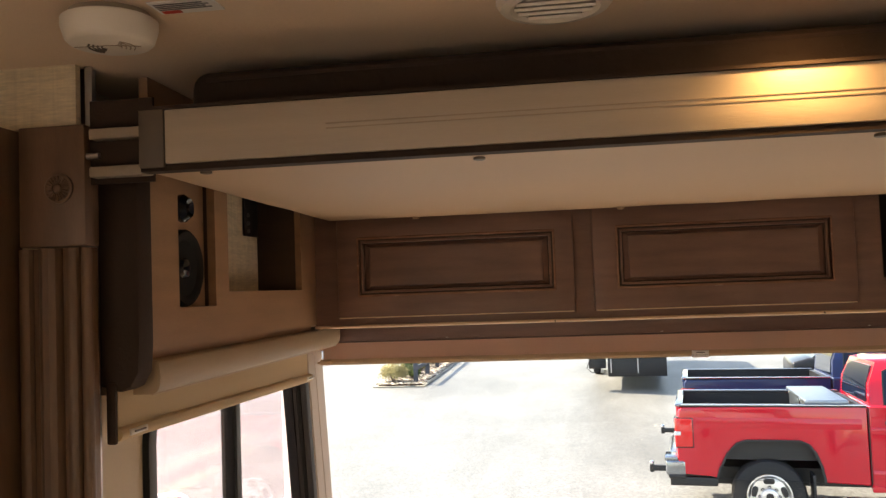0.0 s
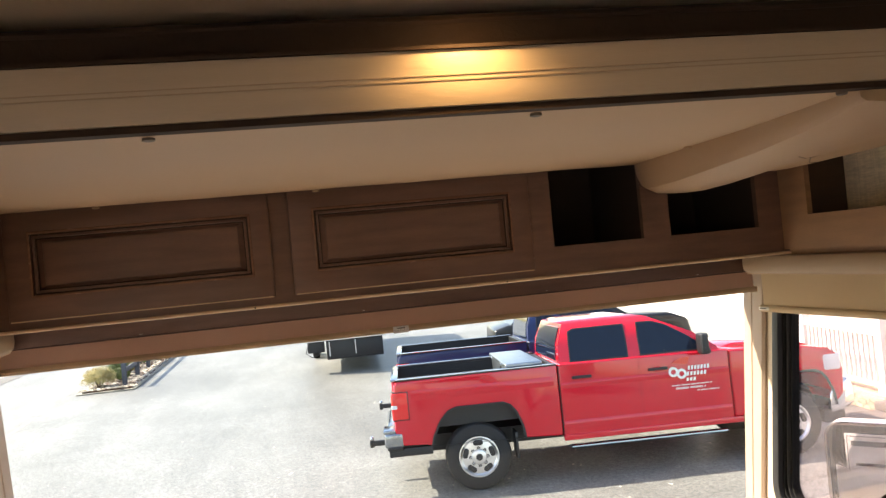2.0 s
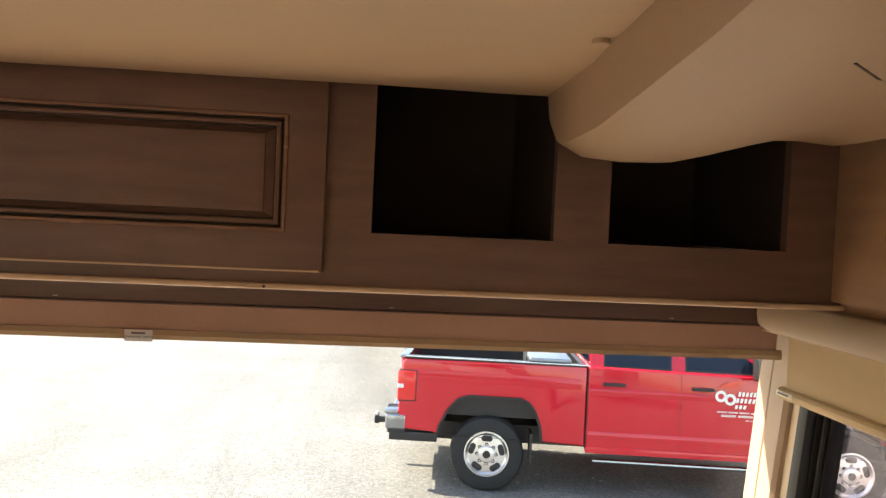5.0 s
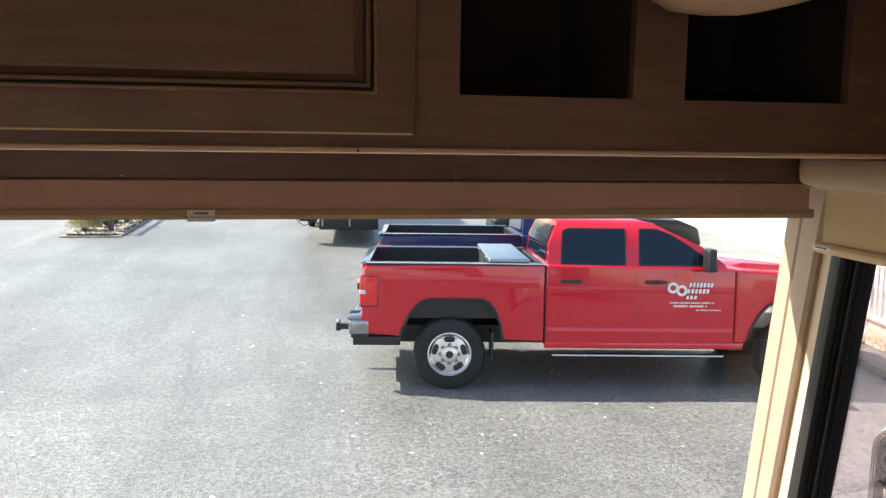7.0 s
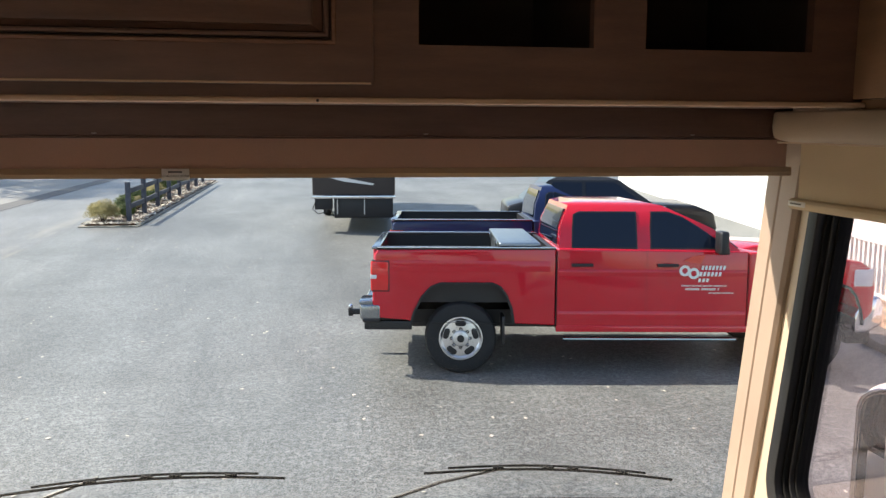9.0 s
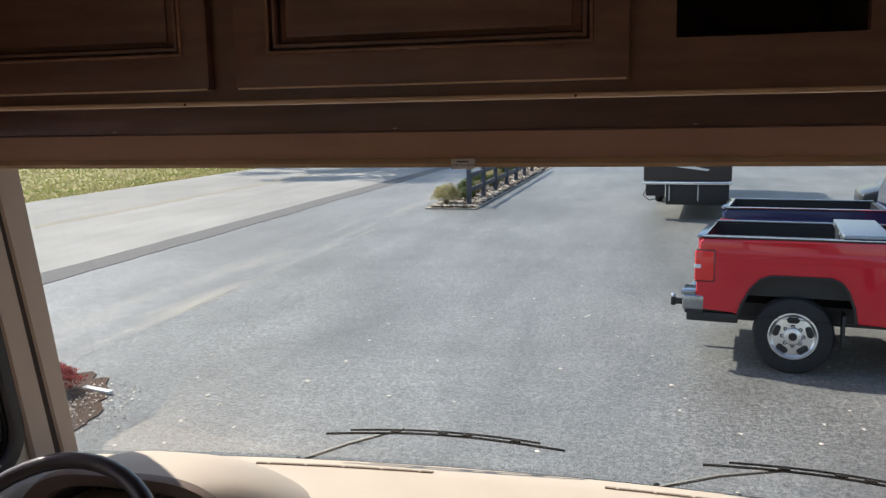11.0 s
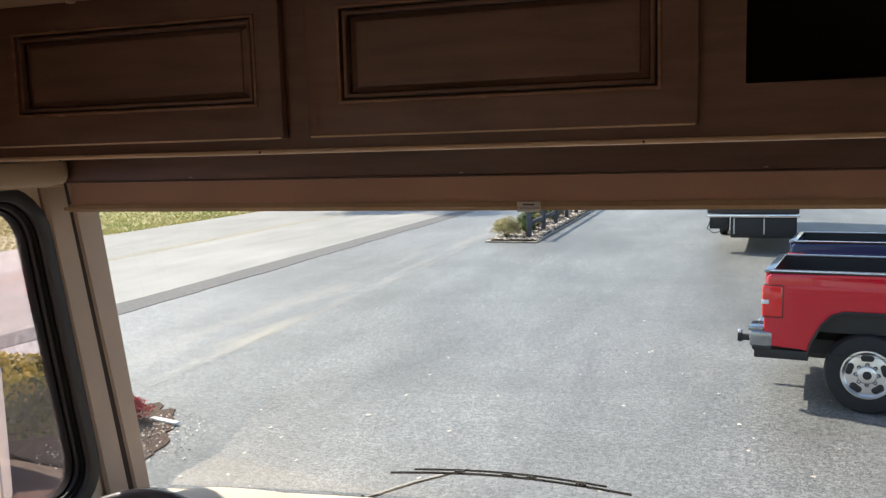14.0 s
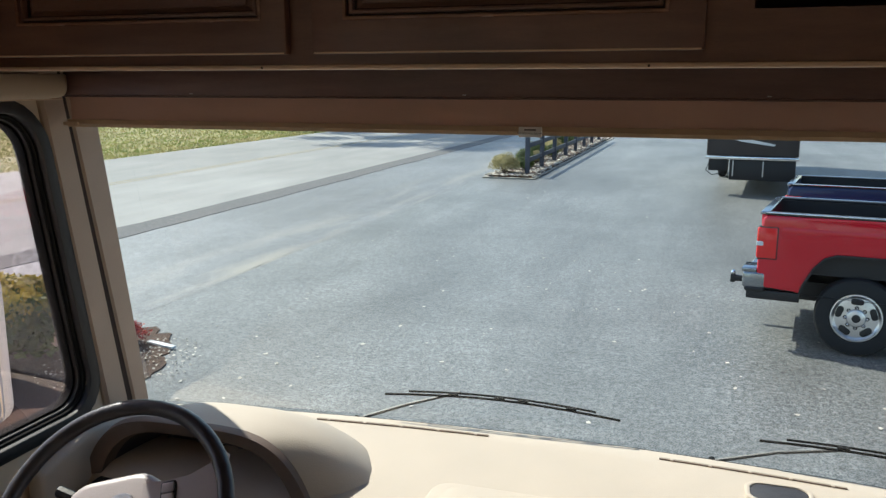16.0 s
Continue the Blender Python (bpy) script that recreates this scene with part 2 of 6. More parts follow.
def stained(m, scale, low, high, stretch=(1, 1, 1)):
    """Broad pale and dark patches over a material's colour."""
    nt = m.node_tree
    b = nt.nodes["Principled BSDF"]
    src = b.inputs["Base Color"].links[0].from_socket
    tc, n = nt.nodes.new("ShaderNodeTexCoord"), nt.nodes.new("ShaderNodeTexNoise")
    n.inputs["Scale"].default_value, n.inputs["Detail"].default_value, n.inputs["Distortion"].default_value = scale, 5, 0.6
    mp = nt.nodes.new("ShaderNodeMapping")
    mp.inputs["Scale"].default_value = stretch
    mp.inputs["Rotation"].default_value = (0, 0, radians(-6))
    nt.links.new(tc.outputs["Object"], mp.inputs[0])
    nt.links.new(mp.outputs[0], n.inputs["Vector"])
    mr, hsv = nt.nodes.new("ShaderNodeMapRange"), nt.nodes.new("ShaderNodeHueSaturation")
    mr.inputs["From Min"].default_value, mr.inputs["From Max"].default_value = 0.32, 0.68
    mr.inputs["To Min"].default_value, mr.inputs["To Max"].default_value = low, high
    nt.links.new(n.outputs["Fac"], mr.inputs["Value"])
    nt.links.new(mr.outputs[0], hsv.inputs["Value"])
    nt.links.new(src, hsv.inputs["Color"])
    nt.links.new(hsv.outputs["Color"], b.inputs["Base Color"])


def backlit(m, share):
    """Cloth or paper that lets some light through."""
    nt = m.node_tree
    b = nt.nodes["Principled BSDF"]
    tr, mx = nt.nodes.new("ShaderNodeBsdfTranslucent"), nt.nodes.new("ShaderNodeMixShader")
    nt.links.new(b.inputs["Base Color"].links[0].from_socket, tr.inputs["Color"])
    mx.inputs[0].default_value = share
    nt.links.new(b.outputs[0], mx.inputs[1])
    nt.links.new(tr.outputs[0], mx.inputs[2])
    nt.links.new(mx.outputs[0], nt.nodes["Material Output"].inputs[0])


backlit(BLIND, 0.36)
backlit(BLIND_SIDE, 0.10)
backlit(PAPER, 0.30)
for leaf in (LEAF, LEAF_GOLD, LEAF_PALE, LEAF_RED, GRASS):
    backlit(leaf, 0.3)
stained(ASPHALT, 0.22, 0.80, 1.20)
stained(ASPHALT, 2.6, 0.92, 1.08)
stained(DRIVE, 2.6, 0.92, 1.08)
stained(DRIVE, 0.22, 0.84, 1.16)
stained(ASPHALT, 0.9, 0.90, 1.12, (1, .10, 1))
stained(DRIVE, 0.9, 0.88, 1.14, (1, .08, 1))
stained(ROADWAY, 0.15, 0.88, 1.1)
stained(ASPHALT, 11, 0.80, 1.16)
stained(ASPHALT, 1.1, 0.86, 1.10, (1, .25, 1))
stained(DRIVE, 9, 0.86, 1.10)
stained(WOOD, 2.3, 0.86, 1.10)
stained(FABRIC, 90, 0.90, 1.08, (1, 1, .05))
stained(FABRIC, 90, 0.91, 1.07, (.05, .05, 1))


def dusted(m, x0, x1, color):
    """Blown tan dust in a strip along the world's y axis, broken up by noise."""
    nt = m.node_tree
    b = nt.nodes["Principled BSDF"]
    src = b.inputs["Base Color"].links[0].from_socket
    tc, xyz, n = nt.nodes.new("ShaderNodeTexCoord"), nt.nodes.new("ShaderNodeSeparateXYZ"), nt.nodes.new("ShaderNodeTexNoise")
    mp = nt.nodes.new("ShaderNodeMapping")
    mp.inputs["Scale"].default_value = (1.4, .22, 1)
    n.inputs["Scale"].default_value, n.inputs["Detail"].default_value = 1.3, 7
    nt.links.new(tc.outputs["Object"], xyz.inputs[0])
    nt.links.new(tc.outputs["Object"], mp.inputs[0])
    nt.links.new(mp.outputs[0], n.inputs["Vector"])
    band, patch, mul = nt.nodes.new("ShaderNodeMapRange"), nt.nodes.new("ShaderNodeMapRange"), nt.nodes.new("ShaderNodeMath")
    for r, lo, hi in ((band, x0, x1), (patch, .46, .80)):
        r.inputs["From Min"].default_value, r.inputs["From Max"].default_value = lo, hi
    nt.links.new(xyz.outputs["X"], band.inputs["Value"])
    nt.links.new(n.outputs["Fac"], patch.inputs["Value"])
    mul.operation = 'MULTIPLY'
    nt.links.new(band.outputs[0], mul.inputs[0])
    nt.links.new(patch.outputs[0], mul.inputs[1])
    mix = nt.nodes.new("ShaderNodeMix")
    mix.data_type = 'RGBA'
    mix.inputs["B"].default_value = (*color, 1)
    nt.links.new(mul.outputs[0], mix.inputs["Factor"])
    nt.links.new(src, mix.inputs["A"])
    nt.links.new(mix.outputs["Result"], b.inputs["Base Color"])


dusted(DRIVE, -7.6, -5.9, (0.34, 0.31, 0.25))


# ---- mesh helpers ----
def mesh_of(bm, name, material, smooth=30):
    bmesh.ops.recalc_face_normals(bm, faces=bm.faces[:])
    me = bpy.data.meshes.new(name)
    bm.to_mesh(me)
    bm.free()
    for m in (material if isinstance(material, (list, tuple)) else [material]):
        me.materials.append(m)
    if smooth:
        me.shade_smooth()
        me.set_sharp_from_angle(angle=radians(smooth))
    return me


def thing(name, label, category, group="", at=None):
    ob = new(name)
    ob.empty_display_size = 0.1
    if at is not None:
        ob.matrix_world = at
    return tagged(ob, label, category, group)


def part(name, bm, material, parent=None, label="", smooth=30):
    ob = new(name, mesh_of(bm, name, material, smooth))
    if parent is not None:
        ob.parent = parent
    if label:
        tagged(ob, label)
    return ob


def solo(name, bm, material, label, category, group="", kind="", smooth=30):
    return tagged(new(name, mesh_of(bm, name, material, smooth)), label, category, group, kind)


def bevel(bm, w, seg=2, angle=40):
    if w > 0:
        es = [e for e in bm.edges if len(e.link_faces) == 2 and e.calc_face_angle(0) > radians(angle)]
        bmesh.ops.bevel(bm, geom=es, offset=w, segments=seg, profile=0.5, affect='EDGES', clamp_overlap=True)
    return bm


def box(x0, x1, y0, y1, z0, z1, bev=0.0, seg=2, bm=None):
    b = bmesh.new()
    bmesh.ops.create_cube(b, size=1)
    for v in b.verts:
        v.co = Vector((x0 + (v.co.x + .5) * (x1 - x0), y0 + (v.co.y + .5) * (y1 - y0), z0 + (v.co.z + .5) * (z1 - z0)))
    bevel(b, bev, seg)
    return join(bm, b)


def join(bm, b):
    if bm is None:
        return b
    me = bpy.data.meshes.new("tmp")
    b.to_mesh(me)
    bm.from_mesh(me)
    b.free()
    bpy.data.meshes.remove(me)
    return bm


def xform(bm, m):
    bmesh.ops.transform(bm, matrix=m, verts=bm.verts[:])
    return bm


def prism(points, depth, axis='y', at=0.0, bev=0.0, seg=2, bm=None):
    """A flat outline, thickened by depth along an axis from at. Points are (x, z) for y, (y, z) for x, (x, y) for z."""
    put = {'y': lambda u, v, d: (u, d, v), 'x': lambda u, v, d: (d, u, v), 'z': lambda u, v, d: (u, v, d)}[axis]
    b = bmesh.new()
    low = [b.verts.new(put(u, v, at)) for u, v in points]
    top = [b.verts.new(put(u, v, at + depth)) for u, v in points]
    n = len(points)
    b.faces.new(low[::-1])
    b.faces.new(top)
    for i in range(n):
        b.faces.new((low[i], low[(i + 1) % n], top[(i + 1) % n], top[i]))
    bmesh.ops.recalc_face_normals(b, faces=b.faces[:])
    bevel(b, bev, seg)
    return join(bm, b)


def holed(u0, u1, v0, v1, holes, depth, axis, at, bm=None):
    """A board with rectangular holes (a, b, c, d), thickened along an axis."""
    put = {'y': lambda u, v: (u, at, v), 'x': lambda u, v: (at, u, v), 'z': lambda u, v: (u, v, at)}[axis]
    us = sorted({u0, u1, *[h[0] for h in holes], *[h[1] for h in holes]})
    vs = sorted({v0, v1, *[h[2] for h in holes], *[h[3] for h in holes]})
    us, vs = [u for u in us if u0 <= u <= u1], [v for v in vs if v0 <= v <= v1]
    b = bmesh.new()
    grid = {(i, j): b.verts.new(put(u, v)) for i, u in enumerate(us) for j, v in enumerate(vs)}
    faces = []
    for i in range(len(us) - 1):
        for j in range(len(vs) - 1):
            cu, cv = (us[i] + us[i + 1]) / 2, (vs[j] + vs[j + 1]) / 2
            if not any(h[0] < cu < h[1] and h[2] < cv < h[3] for h in holes):
                faces.append(b.faces.new((grid[i, j], grid[i + 1, j], grid[i + 1, j + 1], grid[i, j + 1])))
    bmesh.ops.delete(b, geom=[v for v in b.verts if not v.link_faces], context='VERTS')
    r = bmesh.ops.extrude_face_region(b, geom=b.faces[:])
    d = Vector({'y': (0, depth, 0), 'x': (depth, 0, 0), 'z': (0, 0, depth)}[axis])
    bmesh.ops.translate(b, vec=d, verts=[v for v in r["geom"] if isinstance(v, bmesh.types.BMVert)])
    bmesh.ops.recalc_face_normals(b, faces=b.faces[:])
    return join(bm, b)


def tube(points, r, n=8, bm=None, caps=True, taper=None):
    b = bmesh.new()
    pts = [Vector(p) for p in points]
    rings = []
    for i, p in enumerate(pts):
        d = (pts[min(i + 1, len(pts) - 1)] - pts[max(i - 1, 0)]).normalized()
        a = d.orthogonal().normalized()
        if rings:
            a = (last - d * last.dot(d)).normalized()
        last = a
        c = d.cross(a)
        rr = r if taper is None else r + (taper - r) * i / (len(pts) - 1)
        rings.append([b.verts.new(p + (a * math.cos(t) + c * math.sin(t)) * rr) for t in [2 * math.pi * k / n for k in range(n)]])
    for q, w in zip(rings, rings[1:]):
        for k in range(n):
            b.faces.new((q[k], q[(k + 1) % n], w[(k + 1) % n], w[k]))
    if caps:
        b.faces.new(rings[0][::-1])
        b.faces.new(rings[-1])
    return join(bm, b)


def lathe(profile, m=None, n=32, bm=None):
    """A profile of (radius, height) turned about z, then moved by m."""
    b = bmesh.new()
    rings = []
    for r, h in profile:
        if r < 1e-6:
            rings.append([b.verts.new((0, 0, h))])
        else:
            rings.append([b.verts.new((r * math.cos(2 * math.pi * k / n), r * math.sin(2 * math.pi * k / n), h)) for k in range(n)])
    for q, w in zip(rings, rings[1:]):
        for k in range(n):
            f = [q[k % len(q)], q[(k + 1) % len(q)], w[(k + 1) % len(w)], w[k % len(w)]]
            f = list(dict.fromkeys(f))
            if len(f) > 2:
                b.faces.new(f)
    if m is not None:
        xform(b, m)
    return join(bm, b)


def rounded(u0, u1, v0, v1, r, n=6):
    pts = []
    for cu, cv, a in ((u1 - r, v1 - r, 0), (u0 + r, v1 - r, 90), (u0 + r, v0 + r, 180), (u1 - r, v0 + r, 270)):
        for k in range(n + 1):
            t = radians(a + 90 * k / n)
            pts.append((cu + r * math.cos(t), cv + r * math.sin(t)))
    return pts


def ring(outer, inner, depth, axis, at, bm=None, bev=0.0):
    """A frame between two outlines of as many points."""
    put = {'y': lambda u, v, d: (u, d, v), 'x': lambda u, v, d: (d, u, v), 'z': lambda u, v, d: (u, v, d)}[axis]
    b = bmesh.new()
    n = len(outer)
    r = [[b.verts.new(put(u, v, d)) for u, v in o] for o, d in ((outer, at), (outer, at + depth), (inner, at + depth), (inner, at))]
    for q, w in zip(r, r[1:] + r[:1]):
        for k in range(n):
            b.faces.new((q[k], q[(k + 1) % n], w[(k + 1) % n], w[k]))
    bmesh.ops.recalc_face_normals(b, faces=b.faces[:])
    bevel(b, bev, 2, 60)
    return join(bm, b)


def loft(sections, closed=True, bm=None, caps=True):
    b = bmesh.new()
    rings = [[b.verts.new(p) for p in s] for s in sections]
    n = len(sections[0])
    for q, w in zip(rings, rings[1:]):
        for k in range(n if closed else n - 1):
            b.faces.new((q[k], q[(k + 1) % n], w[(k + 1) % n], w[k]))
    if caps and closed:
        b.faces.new(rings[0][::-1])
        b.faces.new(rings[-1])
    return join(bm, b)


def writing(text, size, m, material, parent):
    cu = bpy.data.curves.new("lettering", 'FONT')
    cu.body, cu.size, cu.align_x, cu.align_y, cu.extrude = text, size, 'CENTER', 'CENTER', 0.0003
    cu.materials.append(material)
    ob = new("lettering", cu)
    ob.parent = parent
    ob.matrix_local = m
    return ob


# ---- the motorhome: shell ----
FLOOR, CEILING = 1.05, 3.26
XL, XR = -0.78, 1.66          # inner faces of the cab's side walls
WIN_L, WIN_R, WIN_Z = (1.76, 2.828), (1.70, 2.828), (1.89, 2.735)


def structure(name, bm, material, label, category, smooth=0):
    return solo(name, bm, material, label, category, kind="structure", smooth=smooth)


def window_outline(y0, y1, inset, r):
    """A rounded window whose front edge leans back with the windscreen."""
    zm = (WIN_Z[0] + WIN_Z[1]) / 2
    return [(y - .165 * (z - zm) * (y - y0) / (y1 - y0), z) for y, z in rounded(y0 + inset, y1 - inset, WIN_Z[0] + inset, WIN_Z[1] - inset, r)]


def cab_wall(win, depth, at):
    hole = window_outline(*win, .02, .10)
    corners = [(2.93, CEILING), (1.46, CEILING), (1.46, FLOOR), (3.03, FLOOR)]
    b = ring([corners[k // 7] for k in range(28)], hole, depth, 'x', at)
    bmesh.ops.remove_doubles(b, verts=b.verts[:], dist=1e-5)
    return b


PLAN = [(-1.47, -3.2), (2.25, -3.2), (2.25, 1.52), (XR + .05, 1.52), (XR + .05, 3.12), (XL - .05, 3.12), (XL - .05, 1.52), (-1.47, 1.52)]
structure("floor", prism(PLAN, 0.06, 'z', FLOOR - .06), CARPET, "tan vinyl motorhome floor", "floor")
structure("ceiling", prism([(x, min(y, 3.0)) for x, y in PLAN], 0.05, 'z', CEILING), CEIL, "padded beige vinyl motorhome ceiling", "ceiling")
structure("wall_west", cab_wall(WIN_L, -0.05, XL), WALL_IN, "beige vinyl cab wall with a side window opening", "wall")
structure("wall_east", cab_wall(WIN_R, 0.05, XR), WALL_IN, "beige vinyl cab wall with a side window opening", "wall")
# openings in these unseen walls are added to light the cab from behind
structure("wall_slideout_west", holed(-3.2, 1.5, FLOOR, CEILING, [(-2.9, -0.35, 1.6, 2.95)], -0.05, 'x', -1.42), BEHIND, "unseen papered living area wall with an opening added for light", "wall")
structure("wall_slideout_east", holed(-3.2, 1.5, FLOOR, CEILING, [(-2.9, -1.7, 1.6, 2.95)], 0.05, 'x', 2.2), BEHIND, "unseen papered living area wall with an opening added for light", "wall")
structure("wall_south", box(-1.5, 2.3, -3.25, -3.2, FLOOR, CEILING), BEHIND, "papered wall closing the living area", "wall")
structure("wall_return_west", box(-1.42, XL - 0.051, 1.49, 1.53, FLOOR, CEILING), FABRIC, "linen textured wall return beside the cab", "wall")
structure("wall_frieze_west", box(-1.42, -0.712, 1.445, 1.459, 3.163, CEILING), FABRIC, "linen papered frieze above the column", "wall")
structure("wall_return_east", box(XR + 0.051, 2.2, 1.47, 1.52, FLOOR, CEILING), FABRIC, "linen textured wall return beside the cab", "wall")


def bow(x, y0=3.27, drop=0.105):
    """How far forward the curved windscreen's foot stands."""
    return y0 - drop * ((x - 0.44) / 1.15) ** 2


# front wall below the windscreen, curved with it
xs = [XL - 0.05 + (XR - XL + 0.1) * i / 24 for i in range(25)]
structure("wall_north", loft([[(x, bow(x) - .01, FLOOR), (x, bow(x) + .03, FLOOR), (x, bow(x) + .03, 1.79), (x, bow(x) - .01, 1.79)] for x in xs]), WHITE_PAINT, "front wall below the windscreen", "wall")
structure("wall_header", box(XL - .05, XR + .05, 2.93, 3.0, 2.70, CEILING), WALL_IN, "header above the windscreen", "wall")


# unseen post added beside the windscreen to shade the instrument hood
def blocker_section(x, d):
    """Side view of the added sun blocker, d outside the cab wall's inner face."""
    return [(x, y, z) for y, z in ((2.91 + .95 * d, FLOOR), (3.19 + 1.1 * d, FLOOR), (3.075 + 1.1 * d, 1.8), (2.92 + 1.1 * d, 2.8), (2.88 + .95 * d, 2.95))]


structure("body_post_west", loft([blocker_section(XL - d, d) for d in (.053, .11, .17)]), WHITE_PAINT, "unseen white post added to keep sun off the instrument hood", "body post", 40)


# windscreen
def windscreen():
    t = thing("windscreen", "large curved clear windscreen of a motorhome", "windscreen")
    tagged(t, kind="structure")
    g = loft([[(x, bow(x) + .005, 1.79), (x, bow(x, 3.02, 0.05), 2.72)] for x in xs], closed=False)
    p = part("pane", g, GLASS, t)
    p.visible_shadow = False
    part("seal", tube([(x, bow(x) - .004, 1.80) for x in xs], 0.012), RUBBER, t)


windscreen()


def pillar(side):
    t = thing("windscreen_pillar", "beige moulded windscreen pillar trim with a dark groove", "pillar trim")
    x, s = (XL, 1) if side < 0 else (XR, -1)
    # inner cover next to the side window, groove, outer cover next to the windscreen
    def cover(ya, yb, yc, yd, inset, name, m):
        lo, hi = 1.80, 2.80
        sec = []
        for k in range(9):
            f = k / 8
            z = lo + (hi - lo) * f
            a, b = ya + (yb - ya) * f, yc + (yd - yc) * f
            xi = x + s * inset
            xo = x - s * 0.05
            sec.append([(xo, a, z), (xi - s * .008, a, z), (xi, a + .008, z), (xi, b - .008, z), (xi - s * .008, b, z), (xo, b, z)])
        part(name, loft(sec), m, t)
    i0, i1, a0, a1, g0, g1, o0, o1 = (2.913, 2.741, 2.997, 2.819, 3.024, 2.834, 3.090, 2.935) if side < 0 else (2.968, 2.789, 3.026, 2.866, 3.032, 2.872, 3.092, 2.935)
    cover(i0, i1, a0, a1, 0.017, "inner_cover", PILLAR)
    cover(g0, g1, o0, o1, 0.009, "outer_cover", PILLAR)
    part("groove", loft([[(x - s * .03, a0 - .004, 1.8), (x + s * .003, a0 - .004, 1.8), (x + s * .003, g0 + .004, 1.8), (x - s * .03, g0 + .004, 1.8)],
                         [(x - s * .03, a1 - .004, 2.8), (x + s * .003, a1 - .004, 2.8), (x + s * .003, g1 + .004, 2.8), (x - s * .03, g1 + .004, 2.8)]]), BROWN_PAD, t)


pillar(-1)
pillar(1)


def side_window(side):
    t = thing("window_1" if side < 0 else "window_2", "black framed sliding side window with tinted glass", "window")
    tagged(t, kind="structure")
    x, s = (XL, 1) if side < 0 else (XR, -1)
    win = WIN_L if side < 0 else WIN_R
    lines = [window_outline(*win, w, r) for w, r in ((0, .125), (.034, .095), (.041, .090), (.048, .083), (.055, .076))]
    f = part("window_frame", ring(lines[0], lines[1], -s * 0.060, 'x', x + s * 0.014, bev=0.004), FRAME_BLACK, t)
    for k, deep in ((1, .004), (2, .014), (3, .024)):
        part("gasket", ring(lines[k], lines[k + 1], -s * 0.030, 'x', x - s * deep, bev=.0025), FRAME_BLACK if k == 2 else RUBBER, f)
    y = 2.238
    z0, z1 = WIN_Z[0] + .04, WIN_Z[1] - .04
    part("mullion", box(min(x - s * .045, x - s * .004), max(x - s * .030, x - s * .004), y - .004, y + .028, z0, z1, 0.004), FRAME_BLACK, t)
    part("mullion_seal", box(min(x - s * .03, x - s * .002), max(x - s * .026, x - s * .006), y - .019, y - .007, z0, z1, 0.003), RUBBER, t)
    part("pane", box(min(x - s * .020, x - s * .024), max(x - s * .020, x - s * .024), win[0] + .035, y, z0, z1), GLASS_SIDE, t).visible_shadow = False
    zm = (WIN_Z[0] + WIN_Z[1]) / 2
    part("pane", prism([(y, z0), (win[1] - .036 - .165 * (z0 - zm), z0), (win[1] - .036 - .165 * (z1 - zm), z1), (y, z1)], .004, 'x', x - s * .028), GLASS_SIDE, t).visible_shadow = False


side_window(-1)
side_window(1)


# ---- overhead cabinets ----
CY = 2.47
HOLES = [(0.817, 1.082, 2.877, 3.20), (1.164, 1.438, 2.877, 3.20)]


def cabinet_door(root, x0, x1, z0, z1, p):
    d = part("door", bevel(holed(x0, x1, z0, z1, [(p[0], p[1], p[2], p[3])], 0.019, 'y', CY - 0.020), 0.0028, 2, 60), WOOD, root)
    # pale strip that paints in the highlight along the door's bottom edge
    part("door_edge", tube([(x0 + .004, CY - .0200, z0 + .0018), (x1 - .004, CY - .0200, z0 + .0018)], .0016, 8), TRIM, d, "pale strip painting the highlight on the door's edge")
    def frame_ring(name, a, b, y, depth, m, bev=.0012):
        part(name, ring([(p[0] + a, p[2] + a), (p[1] - a, p[2] + a), (p[1] - a, p[3] - a), (p[0] + a, p[3] - a)],
                        [(p[0] + b, p[2] + b), (p[1] - b, p[2] + b), (p[1] - b, p[3] - b), (p[0] + b, p[3] - b)], depth, 'y', y, bev=bev), m, d)
    frame_ring("bead", -.005, .001, CY - .0235, .006, BEAD, .002)
    frame_ring("inner_groove", .001, .005, CY - .010, .006, WOOD_DARK, 0)
    frame_ring("inner_moulding", .005, .0115, CY - .0195, .012, WOOD, .002)
    frame_ring("inner_groove", .0115, .0145, CY - .008, .006, WOOD_DARK, 0)
    # shallow raised field
    u0, u1, v0, v1 = p[0] + .0145, p[1] - .0145, p[2] + .0145, p[3] - .0145
    field = loft([[(u0 + e, CY - h, v0 + f), (u1 - e, CY - h, v0 + f), (u1 - e, CY - h, v1 - f), (u0 + e, CY - h, v1 - f)]
                  for e, f, h in ((0, 0, .004), (.012, .007, .0085), (.0135, .0085, .0115), (.020, .0135, .0120))])
    part("raised_panel", field, WOOD, d, smooth=0)


